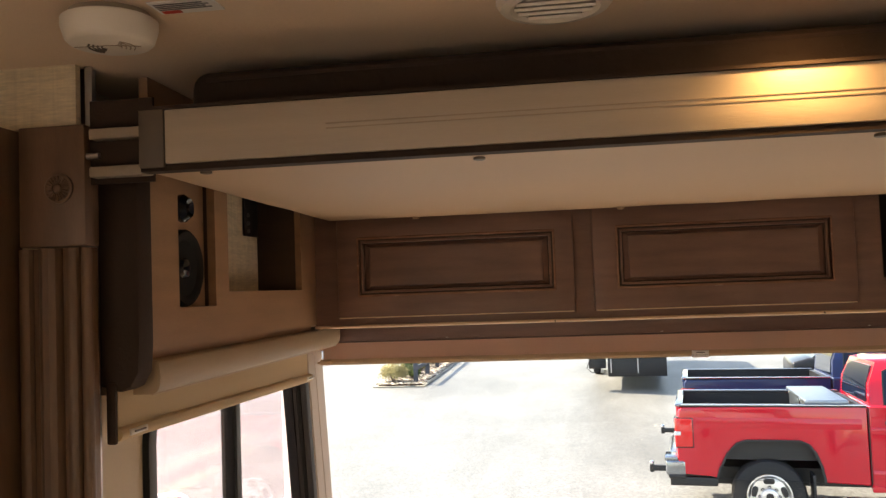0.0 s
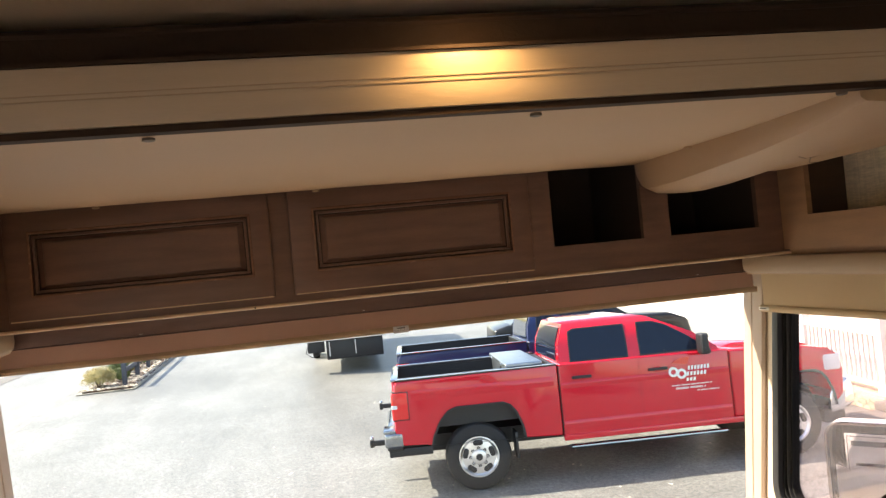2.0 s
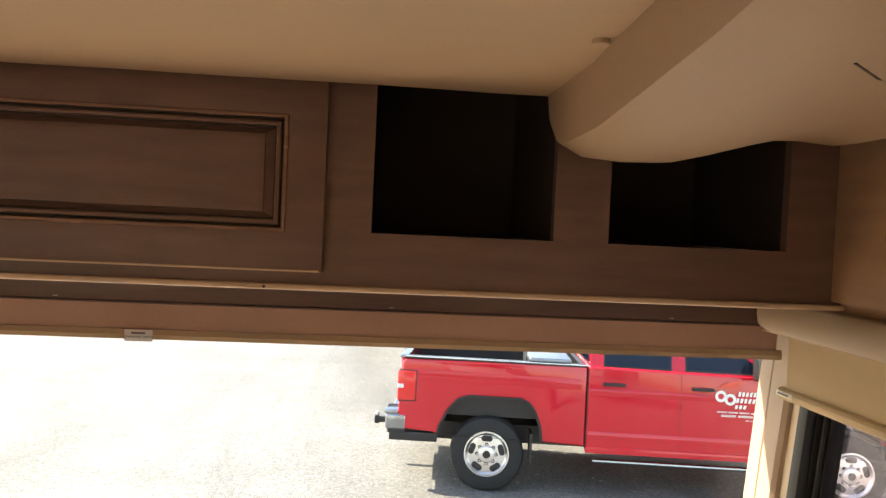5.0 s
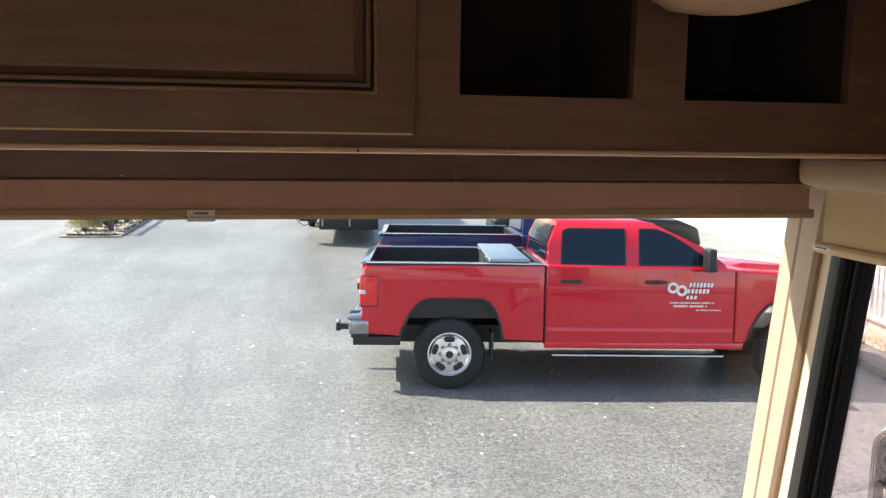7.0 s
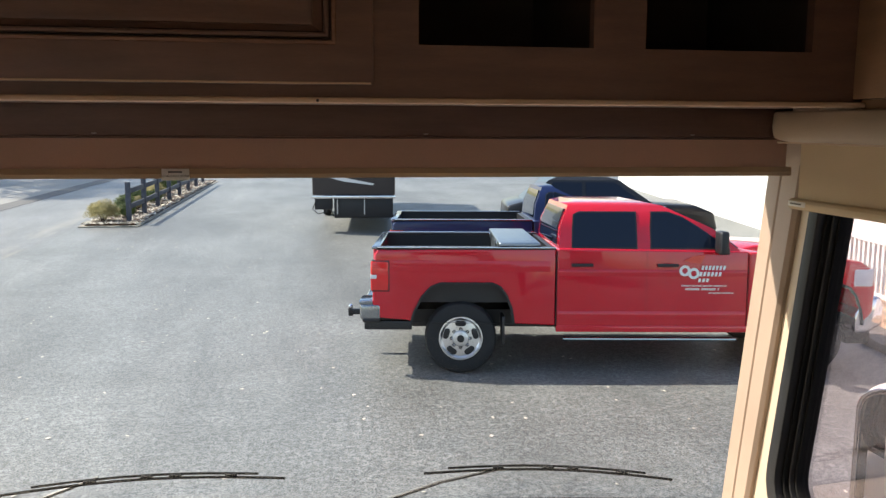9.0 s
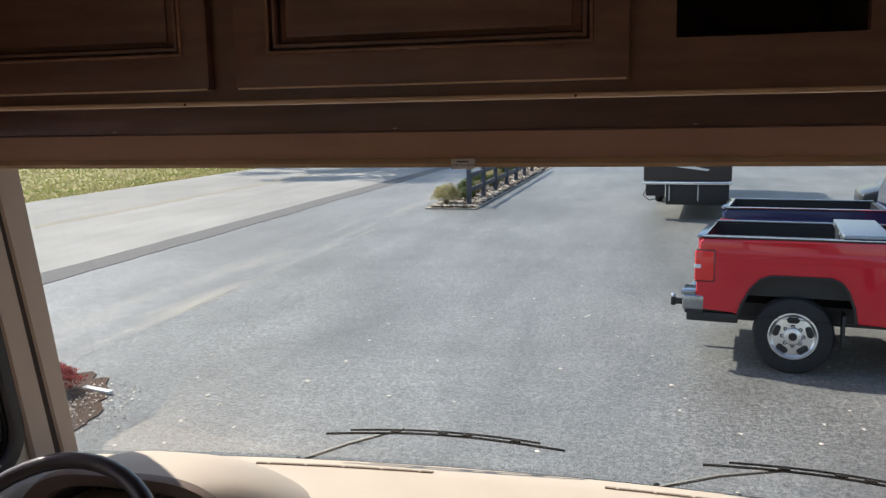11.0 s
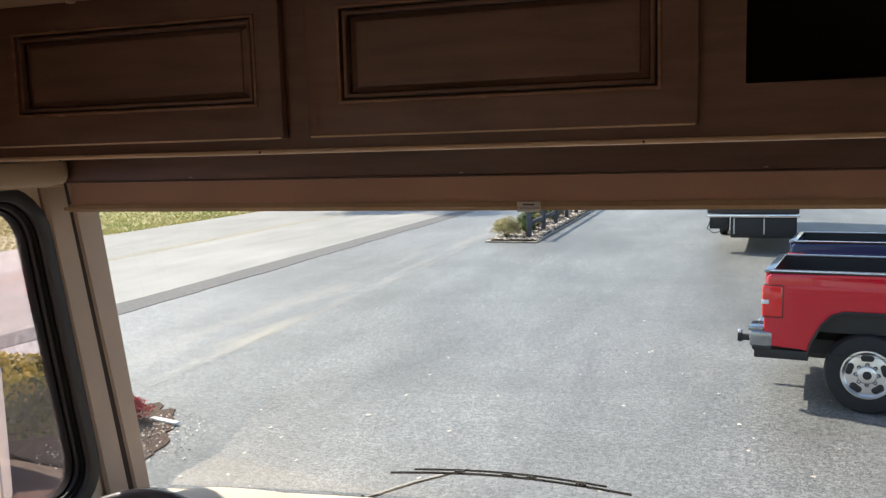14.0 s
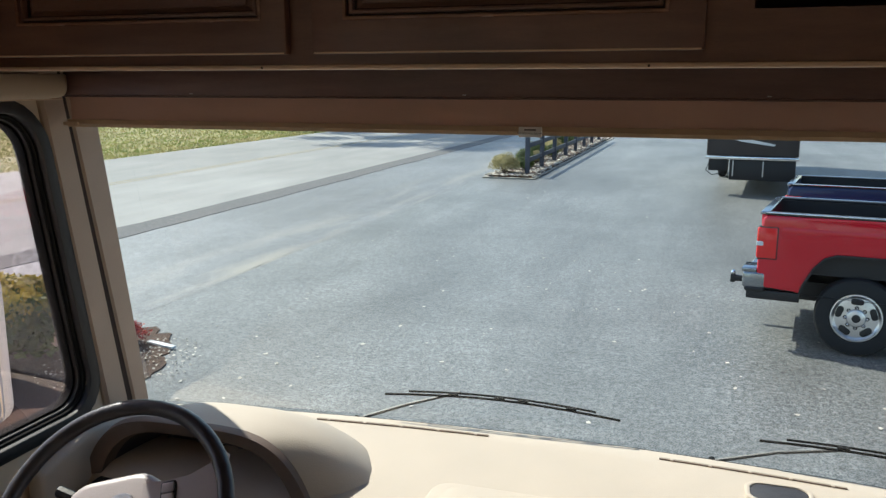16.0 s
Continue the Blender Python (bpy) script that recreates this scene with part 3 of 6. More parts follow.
def front_cabinet():
    t = thing("overhead_cabinet", "dark maple overhead cabinet with raised panel doors and open cubbies", "cabinet")
    part("face_frame", holed(-0.645, 1.53, 2.80, CEILING - .002, HOLES, 0.02, 'y', CY), WOOD, t)
    part("bottom", box(-0.645, 1.53, CY + .02, 2.90, 2.795, 2.812), WOOD, t)
    # all faces of a cubby take one brown, far darker than the face frame
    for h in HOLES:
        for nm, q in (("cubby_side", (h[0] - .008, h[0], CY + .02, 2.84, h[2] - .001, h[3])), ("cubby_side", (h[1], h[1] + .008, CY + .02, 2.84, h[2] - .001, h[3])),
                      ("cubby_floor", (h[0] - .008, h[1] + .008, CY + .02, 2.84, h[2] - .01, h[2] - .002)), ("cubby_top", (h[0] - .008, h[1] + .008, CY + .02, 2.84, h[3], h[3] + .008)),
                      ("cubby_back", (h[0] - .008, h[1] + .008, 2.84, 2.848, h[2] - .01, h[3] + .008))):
            part(nm, box(*q), CUBBY, t, "dark brown cubby board", smooth=0)
    cabinet_door(t, -0.575, 0.056, 2.818, 3.10, (-0.515, 0.004, 2.880, 3.030))
    cabinet_door(t, 0.106, 0.750, 2.818, 3.10, (0.170, 0.692, 2.878, 3.032))
    part("edge_trim", tube([(-0.645, CY - .006, 2.7958), (1.53, CY - .006, 2.7958)], .0046, 12), TRIM, t, "pale tan edge trim along the bottom")
    for x in (0.002, 0.670):
        part("screw", lathe([(0, .001), (.002, .001), (.0023, 0), (.0023, -.004)], Matrix.Translation((x, CY - .010, 2.7955)) @ pose(0, 0, 0, 90), 12), WOOD_DARK, t)


front_cabinet()
va = thing("valance", "brown wooden valance above the windscreen blind", "valance")
part("board", box(-0.66, 1.56, 2.715, 2.735, 2.741, 2.83, 0.002), VALANCE, va)
part("lower_edge", box(-0.66, 1.56, 2.713, 2.736, 2.737, 2.7405, 0.001), VALANCE, va)
for x in (-0.32, 0.30, 0.86, 1.36):
    part("staple", box(x - .004, x + .004, 2.7135, 2.7148, 2.745, 2.7465), ALU, va)


def side_cabinet(side):
    s = 1 if side < 0 else -1
    x = -0.642 if side < 0 else 1.512          # inner face
    xw = XL if side < 0 else XR
    t = thing("side_cabinet", "light brown wooden side cabinet with speaker recess and open cubby", "cabinet", "side cabinets")
    holes = [(1.642, 1.801, 2.873, 3.13), (1.865, 2.345, 2.900, 3.16)]
    part("face", holed(1.54, CY - .002, 2.805, CEILING - .002, holes, -s * 0.016, 'x', x), WOOD_SIDE, t)
    xa, xb = sorted((x - s * .017, xw + s * .003))
    b = box(xa, xb, 1.54, CY, 2.790, 2.804)
    part("bottom", b, WOOD_SIDE, t)
    # speaker recess
    xr = x - s * 0.024
    b = box(min(xr, xr - s * .008), max(xr, xr - s * .008), 1.63, 1.81, 2.865, 3.14)
    part("recess_back", b, WOOD_SIDE, t)
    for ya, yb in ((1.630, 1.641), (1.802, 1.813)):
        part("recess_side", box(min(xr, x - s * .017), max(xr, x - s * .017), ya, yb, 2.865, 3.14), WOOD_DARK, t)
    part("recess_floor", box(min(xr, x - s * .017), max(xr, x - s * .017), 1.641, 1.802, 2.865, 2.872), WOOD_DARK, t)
    # cubby: linen back, wooden ends
    xc = xw + s * 0.012
    part("cubby_back", box(min(xc, xc + s * .008), max(xc, xc + s * .008), 1.85, 2.36, 2.89, 3.16), FABRIC, t, "woven linen back panel")
    part("cubby_floor", box(min(xc, x - s * .017), max(xc, x - s * .017), 1.85, 2.36, 2.885, 2.899), FABRIC, t)
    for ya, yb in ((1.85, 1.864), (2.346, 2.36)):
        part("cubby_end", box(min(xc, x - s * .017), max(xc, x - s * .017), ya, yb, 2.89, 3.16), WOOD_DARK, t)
    # loudspeaker
    sp = thing("loudspeaker", "round black loudspeaker with a small tweeter in a wooden recess", "loudspeaker", "loudspeakers")
    m = Matrix.Translation((xr, 1.705, 2.945)) @ pose(0, 0, 0, 0, 90 * s, 0)
    part("surround", lathe([(.071, 0), (.071, .008), (.067, .012), (.058, .010), (.052, .006), (.050, .005)], m, 40), RUBBER, sp)
    part("cone", lathe([(.051, .006), (.022, -.004 + .008), (.020, .004)], m, 40), RUBBER, sp)
    part("dust_cap", lathe([(.020, .004), (.016, .010), (.008, .013), (0, .014)], m, 24), CAR_GLASS, sp)
    m2 = Matrix.Translation((xr, 1.705, 3.055)) @ pose(0, 0, 0, 0, 90 * s, 0)
    part("tweeter", lathe([(.026, 0), (.026, .008), (.018, .018), (.010, .012), (0, .016)], m2, 24), CAR_GLASS, sp, "small glossy tweeter")
    if side < 0:
        sw = thing("switch_plate", "small black switch plate with round buttons inside the cubby", "switch")
        part("plate", box(xc + .009, xc + .016, 2.245, 2.335, 3.040, 3.14, .002), BLACK, sw)
        for k in range(3):
            part("button", lathe([(.005, 0), (.005, .004), (0, .005)], Matrix.Translation((xc + .016, 2.262, 3.052 + .020 * k)) @ pose(0, 0, 0, 0, 90, 0), 12), ALU, sw)
    # padded dark end panel, rounded at its lower inner corner
    xe = x - s * .075
    pts = [(xe, 2.757), (x - s * .030, 2.744), (x - s * .012, 2.752), (x + s * .001, 2.774), (x + s * .004, 2.82), (x + s * .004, 3.15), (xe, 3.15)]
    part("end_panel", prism(pts, 0.05, 'y', 1.49, 0.006, 2), BROWN_PAD, t, "dark brown padded end panel")
    # soft rounded bolster under the cabinet
    bo = []
    for y, k in ((1.55, 1), (1.8, 1), (2.1, 1), (2.4, 1), (2.66, 1), (2.70, .94), (2.725, .78), (2.735, .5)):
        xi, zt, zb = x + s * .006, 2.789, 2.734
        rim = [(xw + s * .002, zt), (xi - s * .004, zt), (xi, zt - .004), (xi + s * .002, zt - .028), (xi - s * .001, zb + .010), (xi - s * .006, zb + .003), (xi - s * .016, zb), (xw + s * .002, zb)]
        bo.append([(xw + (px - xw) * (0.35 + .65 * k), y, 2.786 + (pz - 2.786) * k) for px, pz in rim])
    bt = thing("bolster", "soft rounded pale beige vinyl bolster under the side cabinet", "bolster", "bolsters")
    part("cover", loft(bo), BOLSTER, bt, smooth=60)
    part("welt", tube([(x - s * .012, y, 2.7335) for y in (1.56, 1.9, 2.3, 2.66, 2.70)], .0025, 6), VINYL_PALE, bt)


side_cabinet(-1)
side_cabinet(1)


# ---- drop-down bunk ----
def bunk():
    t = thing("drop_down_bunk", "stowed drop-down bunk with a pale fascia and padded tan underside", "bunk bed")
    F = 1.40
    b = box(-0.545, 1.47, F, F + .025, 3.088, 3.168, 0.002)
    fa = part("fascia", b, FASCIA, t, "pale laminate fascia board")
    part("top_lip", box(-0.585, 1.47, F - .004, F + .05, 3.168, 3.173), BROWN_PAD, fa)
    for z in (3.124, 3.131):
        part("groove_line", box(-0.30, 1.47, F - .0012, F + .002, z, z + .0016), FASCIA_LINE, fa)
    part("fascia_end", box(-0.585, -0.5455, F - .003, F + .03, 3.083, 3.170, .003), STEEL_DARK, t, "dark brown fascia end cap")
    # dark strip put in as the shadow line below the fascia
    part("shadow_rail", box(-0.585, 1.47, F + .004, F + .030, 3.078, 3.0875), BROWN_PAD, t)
    # padded underside, sagging a little between its edges
    sec = []
    for i in range(21):
        x = -0.59 + (1.06 + 0.59) * i / 20
        fx = 1 - abs(2 * i / 20 - 1) ** 6
        row = []
        for j in range(13):
            y = 1.425 + (CY - .026 - 1.425) * j / 12
            fy = 1 - abs(2 * j / 12 - 1) ** 6
            row.append((x, y, 3.083 - 0.012 * fx * fy + .0015 * noise.noise((x * 6, y * 6, 0))))
        sec.append(row)
    pad = loft(sec, closed=False)
    r = bmesh.ops.extrude_face_region(pad, geom=pad.faces[:])
    bmesh.ops.translate(pad, vec=(0, 0, .05), verts=[v for v in r["geom"] if isinstance(v, bmesh.types.BMVert)])
    part("underside", pad, VINYL, t, "padded tan vinyl underside", smooth=60)
    for x, y in ((-0.50, 1.442), (-0.088, 1.462), (0.466, 1.462), (0.97, 1.445), (1.028, 2.07), (-0.35, CY - .05), (0.18, CY - .045)):
        part("button", lathe([(.009, .010), (.009, .002), (.006, .001), (0, .0008)], Matrix.Translation((x, y, 3.0745)), 16), STEEL_DARK if y < 1.5 else VINYL, t)
    # moulded cover under the bunk's end
    stops = ((1.425, .20), (1.60, .50), (1.80, .72), (2.0, .84), (2.2, .95), (2.34, 1.0), (2.40, .96), (2.425, .80), (2.432, .5))
    shape = ((.003, 3.074, .035), (.012, 3.074, .064), (.045, 3.075, .083), (.10, 3.076, .088), (.15, 3.076, .086), (.20, 3.076, .074), (.26, 3.074, .055), (.31, 3.073, .042), (.35, 3.073, .040))

    def edge(y):
        return 0.985 + .07 * min(1, (y - 1.42) / .8)

    def under(x, y):
        """Height of the cover's lower side."""
        k = float(np.interp(y, [q[0] for q in stops], [q[1] for q in stops]))
        return float(np.interp(x - edge(y), [q[0] for q in shape] + [1.462 - edge(y)], [q[1] - q[2] * k for q in shape] + [3.074 - .045 * k]))
    secs = []
    for y, k in stops:
        x0 = edge(y)
        secs.append([(x0, y, 3.09)] + [(x0 + d, y, z - f * k) for d, z, f in shape] + [(1.462, y, 3.074 - .045 * k), (1.470, y, 3.082 - .04 * k), (1.470, y, 3.12), (x0, y, 3.12)])
    c = part("end_cover", loft(secs), VINYL_PALE, t, "smooth moulded beige end cover", smooth=38)
    part("seam", tube([(x, y, under(x, y)) for x, y in ((1.123, 1.793), (1.161, 1.829), (1.217, 1.879), (1.30, 1.965), (1.325, 2.02), (1.38, 2.12), (1.439, 2.212), (1.458, 2.21))], 0.0012, 6), STEEL_DARK, c)
    part("piping", tube([(1.467, y, 3.078 - .043 * float(np.interp(y, [q[0] for q in stops], [q[1] for q in stops]))) for y in (1.45, 1.6, 1.8, 2.0, 2.2, 2.38)], .0035, 8), VINYL, c)


bunk()
mt = box(-0.53, 1.44, 1.448, 2.42, 3.135, 3.236, 0.025, 4)
bmesh.ops.subdivide_edges(mt, edges=mt.edges[:], cuts=3, use_grid_fill=True)
for v in mt.verts:
    v.co += Vector((0, .010 * noise.noise(v.co * 9), .007 * noise.noise(v.co * 5)))
mat_thing = thing("mattress", "brown quilted mattress lying on the stowed bunk", "mattress")
part("quilt", mt, MATTRESS, mat_thing, smooth=60)
part("piping", tube([(x, 1.452, 3.222 + .003 * noise.noise((x * 5, 0, 0))) for x in [-0.5 + 1.92 * i / 40 for i in range(41)]], .005, 6), BROWN_PAD, mat_thing, "dark edge piping")


def bunk_track():
    t = thing("bunk_lift_track", "aluminium vertical lift track with two pale brackets beside the bunk", "lift track")
    b = box(-0.708, -0.704, 1.468, 1.49, FLOOR, CEILING)
    box(-0.708, -0.696, 1.464, 1.468, FLOOR, CEILING, bm=b)
    part("channel", b, ALU, t)
    part("channel_back", box(-0.741, -0.708, 1.475, 1.489, FLOOR, CEILING), STEEL_DARK, t)
    for z in (3.078, 3.136):
        part("bracket", box(-0.680, -0.586, 1.425, 1.447, z, z + .016, .002), STEEL_PALE, t)
    part("bracket_web", box(-0.690, -0.586, 1.447, 1.452, 3.07, 3.20), BROWN_PAD, t)
    part("bolt", lathe([(.005, 0), (.005, .02), (0, .021)], Matrix.Translation((-0.688, 1.435, 3.112)) @ pose(0, 0, 0, 0, 90, 0), 10), ALU, t)


bunk_track()


# ---- wooden column with rosette ----
def column():
    t = thing("fluted_column", "brown wooden fluted column trim with a carved rosette block", "column trim")
    part("rosette_block", box(-0.800, -0.690, 1.43, 1.470, 2.976, 3.162, .003), WOOD_PILLAR, t)
    part("side_board", box(-0.848, -0.815, 1.30, 1.470, FLOOR, 3.162, .003), WOOD_PILLAR, t)
    m = Matrix.Translation((-0.731, 1.429, 3.064)) @ pose(0, 0, 0, 90)
    ros = part("rosette", lathe([(.023, 0), (.023, .004), (.020, .006), (.016, .004), (.008, .005), (.006, .008), (0, .009)], m, 32), WOOD_PILLAR, t, "round carved sunburst rosette")
    for k in range(20):
        a = 2 * math.pi * k / 20
        part("ray", tube([(-0.731 + .008 * math.cos(a), 1.423, 3.064 + .008 * math.sin(a)), (-0.731 + .019 * math.cos(a), 1.4245, 3.064 + .019 * math.sin(a))], .0012, 5, taper=.0024), WOOD_PILLAR, ros)
    part("backing", box(-0.814, -0.695, 1.452, 1.470, FLOOR, 2.974), WOOD_PILLAR, t)
    for x, r in ((-0.802, .012), (-0.782, .003), (-0.760, .019), (-0.737, .003), (-0.7235, .0125), (-0.702, .009)):
        part("flute", tube([(x, 1.452, FLOOR), (x, 1.452, 2.974)], r, 12), WOOD_PILLAR, t)


column()


# ---- roller blinds ----
def front_blind():
    t = thing("windscreen_blind", "tan roller blind rolled almost up above the windscreen", "blind")
    part("cloth", box(-0.725, 1.605, 2.806, 2.812, 2.678, 2.82), BLIND, t)
    part("hem_bar", loft([[(x, 2.802, 2.664), (x, 2.800, 2.672), (x, 2.803, 2.682), (x, 2.815, 2.682), (x, 2.817, 2.672), (x, 2.815, 2.664)] for x in (-0.735, 1.615)]), HEM, t)
    part("end_clip", box(-0.742, -0.70, 2.795, 2.801, 2.668, 2.676), HEM, t)
    tg = thing("blind_tag", "small white printed tag clipped to the blind's hem", "tag")
    part("card", box(0.392, 0.440, 2.794, 2.799, 2.661, 2.682, .001), PAPER, tg)
    part("print_bar", box(0.404, 0.428, 2.7930, 2.7938, 2.6745, 2.6775), INK, tg)
    writing("DO NOT PULL DOWN", 0.0052, Matrix.Translation((0.416, 2.7932, 2.6685)) @ pose(0, 0, 0, 90), INK, tg)


front_blind()


def side_blind(side):
    s = 1 if side < 0 else -1
    x, ya, yb, za, zb = (-0.685, 1.494, 2.516, 2.678, 2.657) if side < 0 else (1.590, 1.555, 2.740, 2.625, 2.614)
    t = thing("side_blind", "beige roller blind rolled up over the side window", "blind", "side blinds")
    part("cloth", prism([(ya + .008, za), (yb - .014, zb), (yb - .014, 2.76), (ya + .008, 2.76)], .005, 'x', x - .0025), BLIND_SIDE, t)
    part("hem_bar", tube([(x + s * .003, ya, za), (x + s * .003, yb, zb)], .011, 12), BLIND_SIDE, t)
    for y in (ya + .05, yb - .03):
        z = za + (zb - za) * (y - ya) / (yb - ya)
        part("end_clip", box(x - .002 + s * .013, x + .002 + s * .015, y - .028, y + .028, z - .004, z + .006, .002), WHITE, t)
        part("clip_slot", box(x - .001 + s * .0165, x + .001 + s * .0175, y - .018, y + .018, z, z + .003), STEEL_DARK, t)
    part("end_bracket", box(x - .008, x + .008, ya - .010, ya - .002, za - .014, 2.76, .003), BROWN_PAD, t)


side_blind(-1)
side_blind(1)


# ---- ceiling fittings ----
def smoke_detector():
    t = thing("smoke_detector", "round white smoke detector on the ceiling", "smoke detector")
    cx, cy = -0.540, 1.245
    m = Matrix.Translation((cx, cy, CEILING)) @ pose(0, 0, 0, 180)
    part("base", lathe([(.050, 0), (.050, .008), (.056, .009)], m, 40), STEEL_PALE, t)
    part("cover", lathe([(.056, .008), (.060, .010), (.060, .020), (.055, .036), (.051, .040), (.046, .0415), (0, .042)], m, 48), WHITE, t)
    for sx in (-1, 1):
        for k in range(4):
            r = .008 + .0055 * k
            part("sound_slot", tube([(cx + sx * (.005 + r * math.cos(radians(a))), cy + .004 + r * math.sin(radians(a)), CEILING - .0422) for a in range(-50, 51, 20)], .0012 if sx < 0 else .0008, 5), STEEL_DARK if sx < 0 else STEEL_PALE, t)
    part("lid_seam", tube([(cx - .046 + .0046 * k, cy - .006 + .022 * (k / 20) ** 3, CEILING - .0420) for k in range(19)], .0009, 5), STEEL_PALE, t)


smoke_detector()
st = thing("warning_sticker", "white printed warning sticker with a red heading on the ceiling", "sticker")
part("sheet", box(-0.475, -0.39, 1.215, 1.26, CEILING - .0015, CEILING), PAPER, st)
part("heading_bar", box(-0.470, -0.445, 1.247, 1.257, CEILING - .0022, CEILING - .0016), RED_INK, st)
for k in range(4):
    part("print_bar", box(-0.47, -0.40 - .006 * (k % 2), 1.241 - .006 * k, 1.244 - .006 * k, CEILING - .0022, CEILING - .0016), INK, st)


def air_register():
    t = thing("ceiling_air_vent", "round white ceiling air vent with slats", "air vent")
    c = (0.030, 1.322)
    m = Matrix.Translation((*c, CEILING)) @ pose(0, 0, 0, 180)
    part("rim", lathe([(.076, 0), (.076, .006), (.070, .014), (.058, .016), (.052, .012), (.052, .002)], m, 40), WHITE, t)
    part("throat", lathe([(.052, .003), (0, .003)], m, 40), BLACK, t)
    for k in range(5):
        y = -.038 + .019 * k
        w = math.sqrt(.052 ** 2 - y * y)
        b = box(-w, w, -.0075, .0075, -.002, .002)
        xform(b, Matrix.Translation((c[0], c[1] + y, CEILING - .011)) @ pose(0, 0, 0, 35))
        part("slat", b, WHITE, t)


air_register()


def puck_light():
    t = thing("puck_light", "small round warm ceiling light in front of the bunk", "ceiling light")
    m = Matrix.Translation((0.35, 1.335, CEILING)) @ pose(0, 0, 0, 180)
    part("bezel", lathe([(.035, 0), (.035, .006), (.028, .008), (.026, .003)], m, 28), WHITE, t)
    part("lens", lathe([(.026, .003), (0, .004)], m, 28), glow_mat("warm_lens", (1, .62, .28), 14), t)
    la = new("puck_lamp", bpy.data.lights.new("puck_lamp", 'SPOT'))
    la.data.energy, la.data.color, la.data.spot_size, la.data.spot_blend, la.data.shadow_soft_size = 1.35, (1, .60, .24), radians(120), 0.9, 0.02
    la.matrix_world = look((0.35, 1.335, CEILING - .012), (0.35, 1.36, 3.0))


puck_light()


# ---- dashboard ----
def dashboard():
    t = thing("dashboard", "cream moulded dashboard under the windscreen", "dashboard")
    sec = []
    for x in [XL + .004 + (XR - XL - .008) * i / 48 for i in range(49)]:
        e = bow(x) - .014
        back = 2.72 + .05 * ((x - .44) / 1.2) ** 2
        sec.append([(x, e, 1.800), (x, e - .02, 1.824), (x, e - .10, 1.828), (x, 3.02, 1.820), (x, 2.90, 1.808), (x, 2.80, 1.792), (x, back, 1.762), (x, back - .05, 1.71), (x, back - .06, 1.55), (x, back + .1, 1.40), (x, e, 1.40)])
    part("body", loft(sec), DASH, t, smooth=50)
    # defroster slots along the foot of the glass
    for x0, x1 in ((-0.26, 0.235), (0.686, 1.12)):
        n = 14
        part("defroster_slot", tube([(x0 + (x1 - x0) * k / n, bow(x0 + (x1 - x0) * k / n) - .085, 1.8285) for k in range(n + 1)], .0018, 6), HOOD_LIP, t)
        part("defroster_lip", tube([(x0 + (x1 - x0) * k / n, bow(x0 + (x1 - x0) * k / n) - .078, 1.8275) for k in range(n + 1)], .0030, 6), DASH, t)
        for k in range(1, n, 3):
            x = x0 + (x1 - x0) * k / n
            part("slot_bridge", box(x - .004, x + .004, bow(x) - .088, bow(x) - .080, 1.827, 1.831, .001), DASH, t)
    # raised lid in the middle
    lid = prism(rounded(0.17, 0.74, 2.74, 2.93, .05), .022, 'z', 1.790, .010, 3)
    part("raised_lid", lid, DASH, t)
    part("lid_inset", prism(rounded(0.21, 0.70, 2.75, 2.905, .04), .006, 'z', 1.811, .003, 2), DASH, t)
    part("tray", prism(rounded(0.90, 1.03, 3.03, 3.115, .03), .012, 'z', 1.816, .002), GREY_SOFT, t, "dark recessed tray")
    part("tray_rim", ring(rounded(0.89, 1.04, 3.02, 3.125, .035), rounded(0.90, 1.03, 3.03, 3.115, .03), .014, 'z', 1.817, bev=.002), DASH, t)
    # instrument hood: a cream arch over a dark binnacle
    def arch(cx, hw, h, p, a):
        """A flattened arch over the instruments, from one foot to the other."""
        u = -math.cos(a)
        return max(cx + hw * u, XL + .006), 1.66 + h * max(0.0, 1 - abs(u) ** p) ** .6
    secs, lining, lip = [], [], []
    for k in range(49):
        a = math.pi * k / 48
        (x0, z0), (x1, z1), (x2, z2) = arch(-.42, .345, .285, 4, a), arch(-.36, .43, .290, 2.6, a), arch(-.42, .300, .240, 4, a)
        xm, zm = (x0 + x1) / 2, max((z0 + z1) / 2 + .002, z0 - .004)
        secs.append([(x1, 3.13, z1 - .125), (x1, 3.02, z1 - .050), (x1, 2.93, z1 - .010), (x1, 2.88, z1), (xm, 2.82, zm), (x0, 2.785, z0), (x0, 2.80, z0 - .014), (x1, 2.90, z1 - .03), (x1, 3.12, z1 - .14)])
        lip.append([(x0, 2.786, z0 + .001), (x0, 2.768, z0 - .006), (x2, 2.775, z2 + .008), (x2, 2.800, z2), (x2, 2.835, z2 - .006), (x0, 2.81, z0 - .012)])
        lining.append([(x2, 2.812, z2 - .002), (x2 * .96 - .017, 2.99, z2 - .055)])
    part("instrument_hood", loft(secs), DASH, t, smooth=60)
    part("hood_lip", loft(lip), HOOD_LIP, t, "brown moulded hood lip", smooth=60)
    part("hood_lining", loft(lining, closed=False), GREY_SOFT, t, "dark hood lining", smooth=60)
    part("binnacle_face", prism([(-.70, 1.60), (-.12, 1.60), (-.13, 1.74), (-.18, 1.81), (-.26, 1.845), (-.58, 1.845), (-.66, 1.81), (-.69, 1.74)], .02, 'y', 2.95), RUBBER, t, "dark instrument panel")
    part("binnacle_floor", xform(box(-.705, -.115, 0, .285, -.05, 0, .01), Matrix.Translation((0, 2.69, 1.76)) @ pose(0, 0, 0, 4)), RUBBER, t, "dark binnacle floor")
